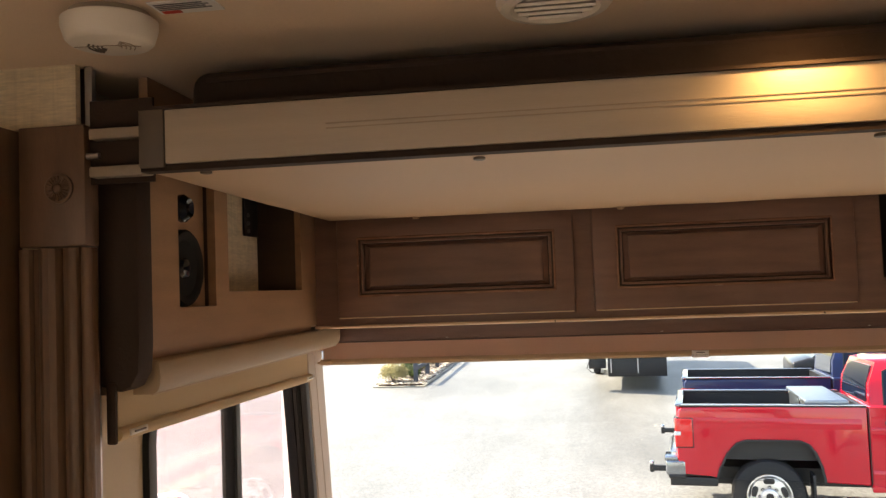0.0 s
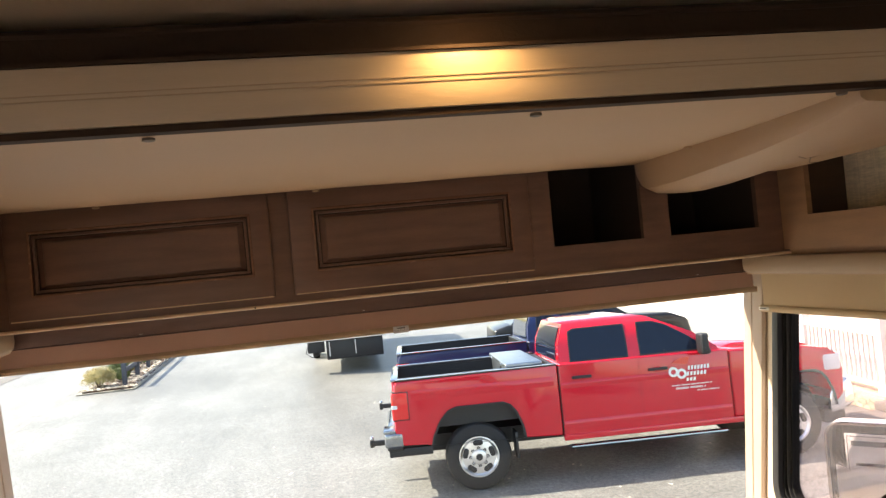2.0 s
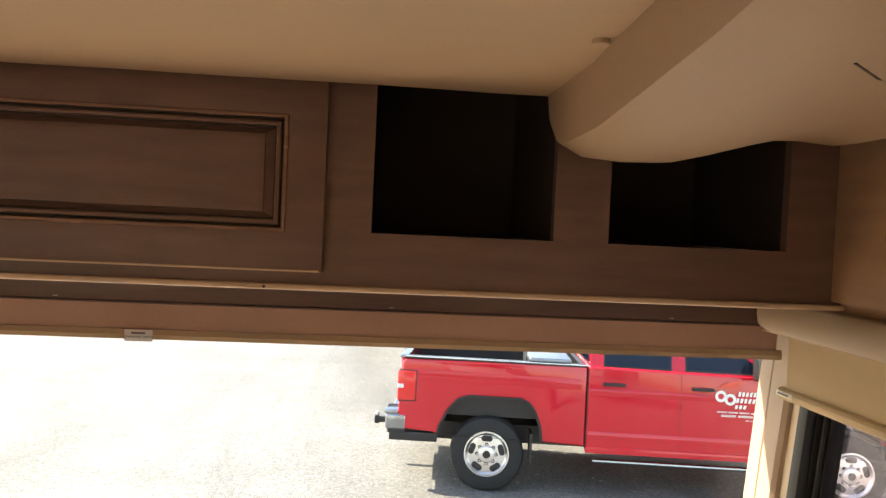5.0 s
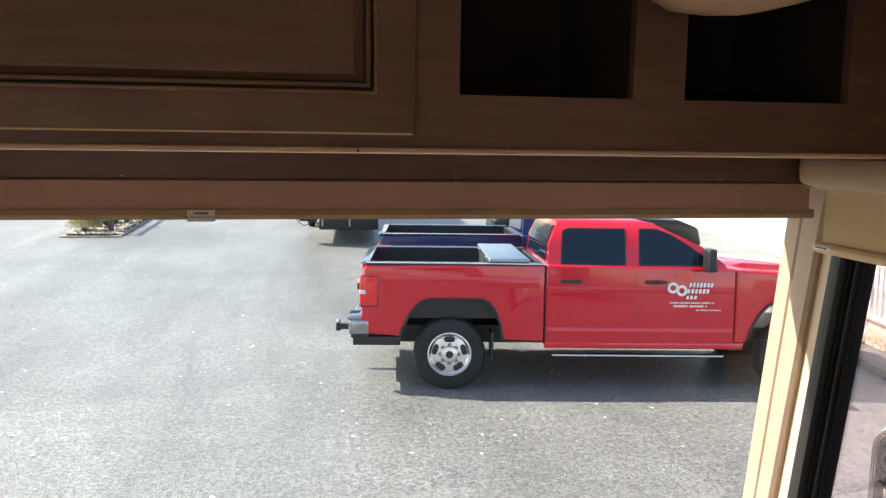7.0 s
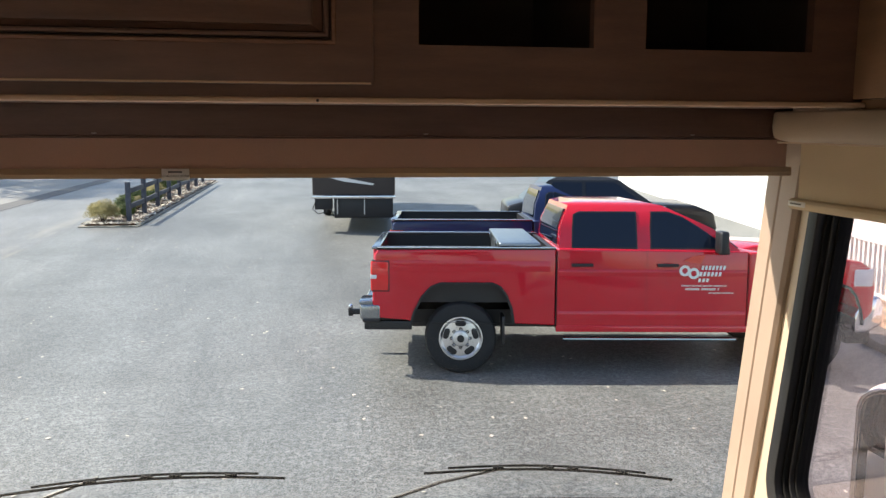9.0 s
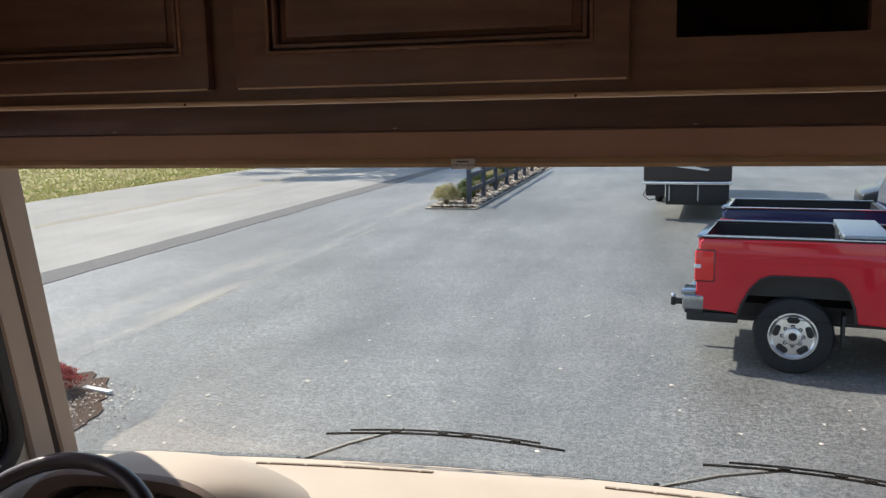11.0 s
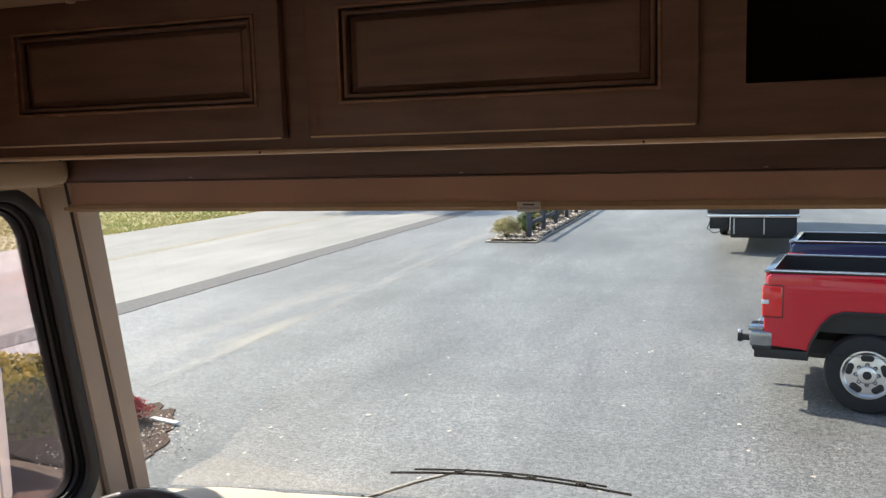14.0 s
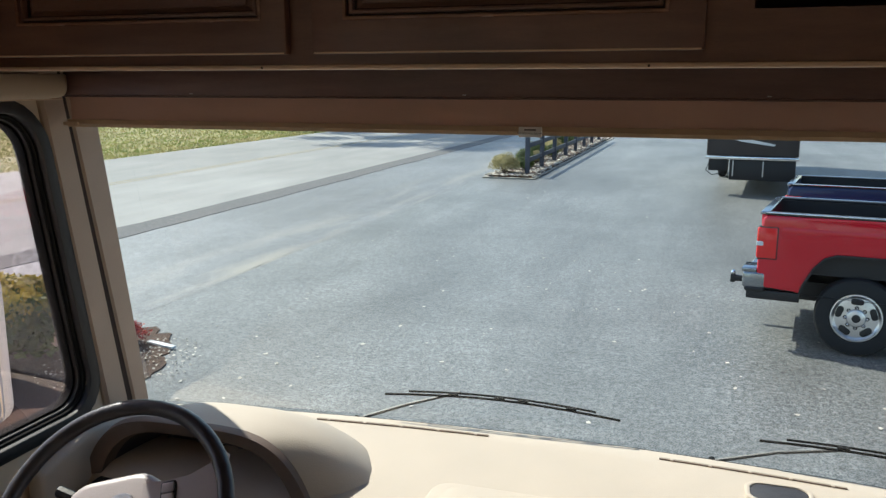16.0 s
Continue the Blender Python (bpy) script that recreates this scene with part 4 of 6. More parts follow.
    for x, r in ((-0.56, .065), (-0.41, .05), (-0.26, .065)):
        part("gauge", lathe([(r, 0), (r, .010), (r - .006, .012), (r - .007, .004), (0, .004)], Matrix.Translation((x, 2.948, 1.775)) @ pose(0, 0, 0, 90), 28), BLACK, t)
    part("side_fill", prism([(2.60, 1.40), (3.10, 1.40), (3.10, 1.83), (2.95, 1.86), (2.80, 1.89), (2.60, 1.84)], .05, 'x', XL + .003, .02, 3), DASH, t)


dashboard()


def steering_wheel():
    m = Matrix.Translation((-0.305, 2.332, 1.926)) @ pose(0, 0, 0, 46) @ pose(0, 0, 0, 0, 0, 20)
    t = thing("steering_wheel", "dark grey four spoke steering wheel with a paler hub", "steering wheel", at=m)
    R = 0.2465
    part("rim", tube([(R * math.cos(2 * math.pi * k / 48), R * math.sin(2 * math.pi * k / 48), 0) for k in range(49)], .0168, 14, caps=False), RIM_BLACK, t, smooth=60)
    hub = prism(rounded(-.108, .108, -.085, .100, .060), .045, 'z', -.045, .016, 3)
    part("hub", hub, WHEEL_GREY, t, "grey padded hub")
    part("badge", lathe([(0, .0045), (.020, .004), (.022, 0)], Matrix.Translation((0.024, 0.046, 0)) @ Matrix.Diagonal((1.2, .6, 1, 1)), 24), ALU, t)
    for sx in (-1, 1):
        for way in (((.07, .025, .046), (.12, .030, .036), (.17, .038, .030), (.205, .046, .036), (.236, .050, .052)), ((.07, -.05, .032), (.13, -.08, .022), (.18, -.11, .024), (.215, -.125, .030))):
            sp = loft([[(sx * (u + .10 * e * max(0, u - .17)), v + w * e * sx, h) for e, h in ((-1, .002), (-1, -.020), (1, -.020), (1, .002))] for u, v, w in way])
            bevel(sp, .007, 3)
            part("spoke", sp, WHEEL_GREY, t, smooth=60)
        part("button_bezel", prism(rounded(sx * .126 - .017, sx * .126 + .017, -.008, .064, .008), .008, 'z', -.004, .002), BLACK, t)
        for k in range(3):
            part("spoke_button", box(sx * .126 - .013, sx * .126 + .013, -.004 + .022 * k, .016 + .022 * k, 0, .0075, .003), WHEEL_GREY, t)
    part("column", tube([(0, 0, -.03), (0, 0, -.45)], .055, 16), GREY_SOFT, t)
    st = tube([(-.03, .03, -.09), (-.12, .10, -.075), (-.165, .125, -.07)], .010, 8, taper=.013)
    part("stalk", st, BLACK, t)
    part("gear_lever", tube([(.04, .0, -.10), (.15, -.01, -.08), (.23, -.03, -.06), (.25, -.034, -.06)], .012, 10, taper=.017), BLACK, t)


steering_wheel()


def cab_seat(x, y):
    t = thing("captain_chair", "dark brown leather captain chair with a high back", "chair", "captain chairs", at=pose(x, y, FLOOR))

    def pad(name, w, d, z0, z1, y0, lean):
        b = box(-w, w, -d, d, 0, z1 - z0, .05, 4)
        bmesh.ops.subdivide_edges(b, edges=[e for e in b.edges if e.calc_length() > .15], cuts=2, use_grid_fill=True)
        xform(b, Matrix.Translation((0, y0, z0)) @ pose(0, 0, 0, lean))
        return part(name, b, BROWN_PAD, t, smooth=70)
    pad("cushion", .26, .26, .38, .52, .05, 4)
    pad("backrest", .25, .065, .50, 1.20, -.20, 8)
    hr = loft([[(sx * w, yy, zz) for sx, yy in ((-1, -.06), (-1, .05), (1, .05), (1, -.06))] for w, zz in ((.17, 1.18), (.20, 1.23), (.215, 1.29), (.205, 1.34), (.165, 1.375), (.10, 1.39))])
    xform(hr, Matrix.Translation((0, -.29, .0)))
    bevel(hr, .02, 3, 30)
    part("headrest", hr, BROWN_PAD, t, smooth=70)
    part("pedestal", lathe([(.20, 0), (.18, .03), (.10, .06), (.10, .36), (.2, .38)], None, 20), BLACK, t)


cab_seat(1.165, 1.73)


# ---- wipers and mirrors outside the cab ----
def wiper(px, lx, rx, z0, zl, zr):
    t = thing("windscreen_wiper", "black windscreen wiper parked at the foot of the glass", "wiper", "wipers")
    def on(x, z):
        f = (z - 1.79) / (2.72 - 1.79)
        return Vector((x, bow(x) * (1 - f) + bow(x, 3.02, .05) * f + .022, z))
    n = 10
    bl = [on(lx + (rx - lx) * k / n, zl + (zr - zl) * k / n + .018 * math.sin(math.pi * k / n)) for k in range(n + 1)]
    part("blade", tube([p + Vector((0, -.010, 0)) for p in bl], .0036, 6), RUBBER, t)
    part("bridge", tube([p + Vector((0, .004, .004)) for p in bl[1:-1]], .0032, 6), RUBBER, t)
    mid = bl[n // 2] + Vector((-.115, .010, .002))
    part("arm", tube([on(px, z0) + Vector((0, .01, 0)), on((px + mid.x) / 2, (z0 + mid.z) / 2) + Vector((0, .014, .004)), mid], .0055, 8, taper=.004), WIPER_GREY, t)
    part("pivot", lathe([(.010, 0), (.010, .02), (.006, .026), (0, .026)], Matrix.Translation(on(px, z0)) @ pose(0, 0, 0, -90), 12), RUBBER, t)
    for k in (3, 5, 6, 8):
        part("claw", box(bl[k].x - .014, bl[k].x + .014, bl[k].y - .012, bl[k].y + .006, bl[k].z - .003, bl[k].z + .006, .002), RUBBER, t)


wiper(-0.195, -0.085, 0.578, 1.786, 1.893, 1.888)
wiper(0.815, 0.925, 1.56, 1.790, 1.886, 1.862)


def cab_mirror(side):
    s = 1 if side > 0 else -1
    at = pose(2.0, 2.845, 1.92, 0, 0, -52) if side > 0 else pose(-1.41, 2.99, 1.96, 0, 0, 20)
    t = thing("cab_mirror", "large chrome rimmed outside mirror on an arm", "mirror", "cab mirrors", at=at)
    hw = .140
    o = rounded(-hw, hw, -.25, .25, .06)
    i = rounded(-hw + .012, hw - .012, -.238, .238, .05)
    part("shell", prism(o, .07, 'y', .004, .02, 3), WHITE, t)
    part("rim", ring(o, i, .014, 'y', -.010, bev=.003), CHROME, t)
    part("mirror_glass", prism(i, .006, 'y', -.002), MIRROR, t)
    foot = Vector((XR + .05 if side > 0 else XL - .05, 3.05, 1.50))
    part("arm", xform(tube([at @ Vector((0, .06, -.20)), at @ Vector((0, .10, -.36)), foot + Vector((s * .06, 0, .03)), foot], .02, 10), at.inverted()), CHROME, t)
    if side > 0:
        # reflection of a printed notice, drawn as a sheet on the mirror glass
        sh = thing("posted_notice", "reflection of a printed notice drawn as a sheet on the mirror", "notice", at=at)
        part("sheet", box(-.070, .095, -.012, -.010, -.11, .210), NOTICE, sh)
        part("border", ring([(-.064, -.10), (.089, -.10), (.089, .203), (-.064, .203)], [(-.0615, -.0975), (.0865, -.0975), (.0865, .2005), (-.0615, .2005)], .001, 'y', -.0132), INK, sh)
        for z, w, h in ((.168, .060, .018), (.10, .05, .010), (.04, .05, .007), (.022, .04, .007)):
            part("print_bar", box(.01 - w, .01 + w, -.0132, -.0122, z, z + h), INK, sh)
        sh2 = thing("blank_sheet", "plain white sheet hanging over the mirror", "paper", at=at)
        part("sheet", prism([(-.105, -.30), (.135, -.32), (.14, .03), (.03, .055), (-.105, .10)], .002, 'y', -.018), PAPER, sh2)


cab_mirror(1)
cab_mirror(-1)


# ---- ground, lot and road ----
structure("ground", box(-600, 600, -600, 600, -0.30, -0.03), EARTH, "grassy open ground reaching the horizon", "ground")
structure("car_park", box(-5.75, 60, -40, 140, -0.20, 0.0), ASPHALT, "grey asphalt car park with fine cracks and patches", "car park")
structure("driveway", box(-10.10, -5.751, -40, 140, -0.21, -0.004), DRIVE, "older grey asphalt driveway strip", "driveway")
def uneven(y, k, amp):
    return amp * (noise.noise((k, y * .45, 0)) + .5 * noise.noise((k, y * 1.7, 3)) + .3 * noise.noise((k, y * 5, 7)))


SHY = [-20 + .3 * i for i in range(300)]
structure("shoulder", prism([(-10.10 + uneven(y, 1, .05), y) for y in SHY] + [(-9.34 + uneven(y, 2, .12), y) for y in SHY[::-1]], .206, 'z', -0.20), SHOULDER, "dark gravelly road shoulder", "shoulder")
structure("road", box(-20.2, -10.11, -200, 400, -0.20, 0.002), ROADWAY, "pale worn two lane road", "road")
yl = mat("faded_yellow_paint", (0.36, 0.31, 0.21), 0.85, vary=0.35, scale=6)
for x in (-15.25, -15.0):
    tagged(new("centre_line", mesh_of(box(x, x + .1, -100, 200, 0.002, 0.006), "centre_line", yl)), "faded yellow painted centre line", "road marking", "road markings", "structure")

rng = random.Random(4)


def stuff(name, verts, faces, material, label, category, smooth=False):
    me = bpy.data.meshes.new(name)
    me.from_pydata(verts, [], faces)
    me.materials.append(material)
    if smooth:
        me.shade_smooth()
    return tagged(new(name, me), label, category, kind="stuff")


# grass verge beyond the road
vs, fs = [], []
for k in range(26000):
    x = -20.3 - 26 * rng.random() ** 1.6
    y = 12 + 62 * rng.random()
    h, a, w = .02 + .07 * rng.random(), rng.random() * 6.28, .04 + .07 * rng.random()
    dx, dy = math.cos(a) * w, math.sin(a) * w
    lx, ly = rng.uniform(-.08, .08), rng.uniform(-.08, .08)
    n = len(vs)
    vs += [(x - dx, y - dy, -.05), (x + dx, y + dy, -.05), (x + lx, y + ly, h)]
    fs.append((n, n + 1, n + 2))
stuff("grass", vs, fs, GRASS, "dry green and yellow roadside grass", "grass")

# fallen leaves and crumbs on the asphalt
vs, fs = [], []
for k in range(420):
    x, y = rng.uniform(-5.5, 9), 4.2 + 26 * rng.random() ** 1.3
    r, a = rng.uniform(.012, .034), rng.random() * 6.28
    n = len(vs)
    for q in range(5):
        b = a + 2 * math.pi * q / 5
        vs.append((x + r * math.cos(b) * (1 if q % 2 else .6), y + r * math.sin(b) * (1 if q % 3 else .6), .004 + rng.uniform(0, .012)))
    fs.append((n, n + 1, n + 2, n + 3, n + 4))
stuff("fallen_leaves", vs, fs, DRY_LEAF, "pale dry leaves scattered on the asphalt", "leaves")
# patched seam in the asphalt
vs, fs = [], []
pts = [(-5.76 + .09 * noise.noise((0, y * .35, 0)) + .04 * noise.noise((2, y * 2.1, 0)), y) for y in [i * .25 - 5 for i in range(180)]]
for (x, y) in pts:
    w = .004 + .012 * noise.noise((5, y * 2, 0))
    vs += [(x - w, y, .004), (x + w, y, .004)]
fs = [(2 * i, 2 * i + 1, 2 * i + 3, 2 * i + 2) for i in range(len(pts) - 1)]
stuff("seam", vs, fs, CRUMB, "rough crumbled seam between two asphalt layers", "asphalt seam")
vs, fs = [], []
for k in range(2600):
    y = -2 + 36 * rng.random()
    x = -5.76 + .09 * noise.noise((0, y * .35, 0)) + .04 * noise.noise((2, y * 2.1, 0)) + rng.gauss(0, .085)
    r, h, n, a = rng.uniform(.003, .010), rng.uniform(.002, .006), len(vs), rng.random() * 6
    vs += [(x + r * math.cos(a + 2.1 * q), y + 1.6 * r * math.sin(a + 2.1 * q), 0.001) for q in range(3)] + [(x, y, h)]
    fs += [(n, n + 1, n + 3), (n + 1, n + 2, n + 3), (n + 2, n, n + 3)]
stuff("loose_gravel", vs, fs, CRUMB, "loose crumbs of asphalt along the seam", "gravel")


def clump(verts, faces, c, rad, n, leaf, seed, shell=.55):
    """Many small leaves through an uneven rounded crown."""
    r0 = random.Random(seed)
    for k in range(n):
        d = Vector((r0.gauss(0, 1), r0.gauss(0, 1), r0.gauss(0, 1))).normalized()
        if d.z < -.35:
            d.z *= -.6
        rr = (shell + (1 - shell) * r0.random()) * (1 + .28 * noise.noise(d * 2.3 + Vector((seed, 0, 0))))
        p = Vector(c) + Vector((d.x * rad[0], d.y * rad[1], d.z * rad[2])) * rr
        p.z = max(p.z, .02)
        a = Vector((r0.gauss(0, 1), r0.gauss(0, 1), r0.gauss(0, 1))).normalized()
        b = (d + a * .9).cross(a).normalized()
        l = leaf * (0.6 + .8 * r0.random())
        i = len(verts)
        verts += [p - a * l, p + b * l * .5, p + a * l, p - b * l * .5]
        faces.append((i, i + 1, i + 2, i + 3))


def shrub(name, c, rad, n, leaf, material, label, seed, group=""):
    t = thing(name, label, "shrub", group, at=pose(*c))
    vs, fs = [], []
    clump(vs, fs, (0, 0, rad[2] * .75), rad, n, leaf, seed)
    me = bpy.data.meshes.new("crown")
    me.from_pydata([tuple(v) for v in vs], [], fs)
    me.materials.append(material)
    o = new("crown", me)
    o.parent = t
    b = None
    r0 = random.Random(seed)
    for k in range(7):
        a = r0.random() * 6.28
        b = tube([(0.03 * math.cos(a), .03 * math.sin(a), 0), (rad[0] * .35 * math.cos(a), rad[1] * .35 * math.sin(a), rad[2] * .7), (rad[0] * .6 * math.cos(a), rad[1] * .6 * math.sin(a), rad[2] * 1.2)], .018, 5, bm=b, taper=.005)
    part("stems", b, TWIG, t)
    return t


# ---- planting island with fence ----
structure("planting_island", prism([(-5.55, 25.1), (-4.25, 25.1), (-4.2, 44), (-5.75, 44)], .08, 'z', 0.0), MULCH, "mulched planting island", "planting bed")
structure("kerb", ring([(-5.70, 24.95), (-4.12, 24.95), (-4.07, 44.1), (-5.88, 44.1)], [(-5.56, 25.09), (-4.24, 25.09), (-4.19, 43.9), (-5.76, 43.9)], .035, 'z', 0.0, bev=.012), KERB, "worn tan concrete kerb round the island", "kerb")


def rail_fence():
    t = thing("rail_fence", "dark weathered two rail wooden fence", "fence")
    ys = [25.7, 27.9, 30.1, 32.4, 34.7, 37.0, 39.3, 41.6]
    for y in ys:
        b = box(-4.58, -4.45, y - .065, y + .065, 0.0, 1.18, .012)
        part("post", b, FENCE, t)
    for y0, y1 in zip(ys, ys[1:]):
        for z in (.48, .92):
            part("rail", box(-4.54, -4.49, y0, y1 + .03, z - .07, z + .07, .008), FENCE, t)


rail_fence()
vs, fs = [], []
for k in range(2600):
    x, y = rng.uniform(-5.62, -4.12), 24.9 + 18 * rng.random() ** 1.4
    n, r, a = len(vs), rng.uniform(.015, .06), rng.random() * 6.28
    for q in range(4):
        b = a + math.pi / 2 * q
        vs.append((x + r * math.cos(b), y + r * math.sin(b) * .7, .085 + rng.uniform(0, .05)))
    fs.append((n, n + 1, n + 2, n + 3))
stuff("island_litter", vs, fs, DRY_LEAF, "dry leaves and pale stones on the planting island", "leaves")
for k, (x, y, r, h) in enumerate([(-5.2, 25.7, .54, .37), (-5.1, 28.0, .34, .34), (-5.2, 30.3, .4, .40), (-5.0, 32.6, .36, .36), (-5.2, 35.0, .4, .42), (-5.1, 37.6, .42, .42), (-4.95, 29.2, .25, .25), (-4.85, 26.9, .28, .24), (-4.9, 31.4, .3, .28), (-5.3, 33.8, .4, .36)]):
    shrub("shrub", (x, y, .06), (r * (.86 if k == 0 else 1), r * (.86 if k == 0 else 1), h), 9000, .018, LEAF_PALE if k % 3 == 0 else LEAF, "low pale rounded shrub in the planting island" if k % 3 == 0 else "low green rounded shrub in the planting island", 20 + k, "island shrubs")

# ---- flower bed beside the cab ----
bed = []
for k in range(150):
    q = 2 * math.pi * k / 150
    d = Vector((math.cos(q), math.sin(q), 0))
    r = 1 + .10 * noise.noise(d * 2.5) + .07 * noise.noise(d * 9) + .05 * noise.noise(d * 24)
    bed.append((-5.62 + 1.38 * d.x * r, 7.15 + 1.75 * d.y * r))
structure("flower_bed", prism(bed, .012, 'z', .002), MULCH, "mulched flower bed with fallen leaves", "planting bed")
vs, fs = [], []
for k in range(620):
    a, rr = rng.random() * 6.28, rng.random()
    x, y = -4.72 + .75 * rr * math.cos(a), 7.75 + .9 * rr * math.sin(a)
    n = len(vs)
    r = rng.uniform(.006, .018)
    for q in range(4):
        b = a + math.pi / 2 * q
        vs.append((x + r * math.cos(b), y + r * math.sin(b), (.016 if rr < .6 else .006) + rng.uniform(0, .02)))
    fs.append((n, n + 1, n + 2, n + 3))
stuff("bed_litter", vs, fs, DRY_LEAF, "dry leaves and chips on the mulch", "leaves")
solo("edging_stone", xform(box(-.20, .20, -.035, .035, 0, .03, .010), pose(-4.72, 8.36, .013, 0, 0, -14)), WHITE_PAINT, "white painted edging stone lying on the bed", "edging stone")
shrub("red_shrub", (-5.16, 8.24, .02), (.30, .28, .17), 2600, .020, LEAF_RED, "small bushy shrub with red leaves", 51)
for (x, y, r, h, seed) in ((-6.05, 7.15, .95, .53, 52), (-6.2, 5.5, 1.0, .55, 53)):
    hd = shrub("hedge_shrub", (x, y, .02), (r, r, h), 15000, .05, LEAF, "dense dark green hedge shrub with golden tips", seed, "hedge")
    vs, fs = [], []
    clump(vs, fs, (0, 0, h * .82), (r * .98, r * .98, h), 9000, .045, seed, .86)
    keep = [f for f in fs if vs[f[0]].z > h * 1.15]
    me = bpy.data.meshes.new("golden_tips")
    me.from_pydata([tuple(v) for v in vs], [], keep)
    me.materials.append(LEAF_GOLD)
    o = new("golden_tips", me)
    o.parent = hd


# ---- roadside tree that shades the road ----
def tree(x, y, h, seed):
    t = thing("roadside_tree", "tall leafy roadside tree shading the road", "tree", "roadside trees", at=pose(x, y, 0))
    r0 = random.Random(seed)
    b = tube([(0, 0, -.1), (.1, 0, h * .2), (0, .1, h * .45), (.1, .1, h * .75)], .28, 10, taper=.08)
    vs, fs = [], []
    for k in range(16):
        a = k * 2.4
        z = h * (.32 + .035 * k)
        l = h * (.30 - .010 * k)
        e = Vector((l * math.cos(a), l * math.sin(a), z + l * .5))
        tube([(0.05, .05, z), (e.x * .5, e.y * .5, z + l * .35), e], .09, 6, bm=b, taper=.02)
        clump(vs, fs, e, (h * .12, h * .12, h * .09), 420, .21, seed * 50 + k, .2)
    part("trunk", b, TWIG, t)
    me = bpy.data.meshes.new("crown")
    me.from_pydata([tuple(v) for v in vs], [], fs)
    me.materials.append(LEAF)
    o = new("crown", me)
    o.parent = t


tree(-22.3, 44.6, 17, 3)
tree(-23.2, 50.5, 18, 5)


# ---- vehicles ----
def arc(cx, cz, r, a0, a1, n=12):
    return [(cx + r * math.cos(radians(a0 + (a1 - a0) * k / n)), cz + r * math.sin(radians(a0 + (a1 - a0) * k / n))) for k in range(n + 1)]


def wheel(t, x, y, side, r=.405, w=.26):
    """side -1: its face looks to -y."""
    m = Matrix.Translation((x, y, r)) @ pose(0, 0, 0, 90 if side < 0 else -90)
    o = thing("wheel", "", "")
    o.parent = t
    ty = part("tyre", lathe([(.24, -w), (.33, -w - .005), (r - .02, -w + .02), (r, -w + .05), (r, -.05), (r - .02, -.012), (.33, .004), (.255, .0), (.245, -.02)], m, 48), TYRE, o, smooth=45)
    ri = part("rim", lathe([(.250, -.02), (.246, .002), (.232, .004), (.222, -.012), (.205, -.024), (.13, -.012), (.095, -.010), (.085, .008), (.06, .016), (0, .017)], m, 48), POLISHED, o, "polished aluminium rim")
    for k in range(5):
        a = 2 * math.pi * (k + .25) / 5
        e = prism(rounded(-.062, .062, -.033, .033, .032, 4), .006, 'z', -.004, .003)
        xform(e, m @ Matrix.Rotation(a, 4, 'Z') @ Matrix.Translation((.168, 0, -.014)) @ Matrix.Rotation(math.pi / 2, 4, 'Z') @ pose(0, 0, 0, 0, 0, 0))
        part("slot", e, BLACK, ri)
    for k in range(8):
        a = 2 * math.pi * k / 8
        nut = part("lug_seat", lathe([(.021, 0), (.021, .004), (0, .0045)], m @ Matrix.Translation((.104 * math.cos(a), .104 * math.sin(a), -.012)), 14), BLACK, ri)
        part("lug_nut", lathe([(.013, 0), (.013, .014), (.007, .022), (0, .022)], m @ Matrix.Translation((.104 * math.cos(a), .104 * math.sin(a), -.010)), 6), CHROME, ri)
    part("centre_cap", lathe([(.042, .010), (.042, .022), (.034, .028), (0, .030)], m, 24), BLACK, ri)


ARCH = [(.585, .58), (.56, .74), (.50, .90), (.43, .99), (.34, 1.03), (-.22, 1.03), (-.33, .99), (-.43, .88), (-.52, .70), (-.55, .60)]


def arch_ring(cx, k0, k1):
    return [[(cx + u * k, .55 + (v - .55) * k) for u, v in ARCH] for k in (k0, k1)]


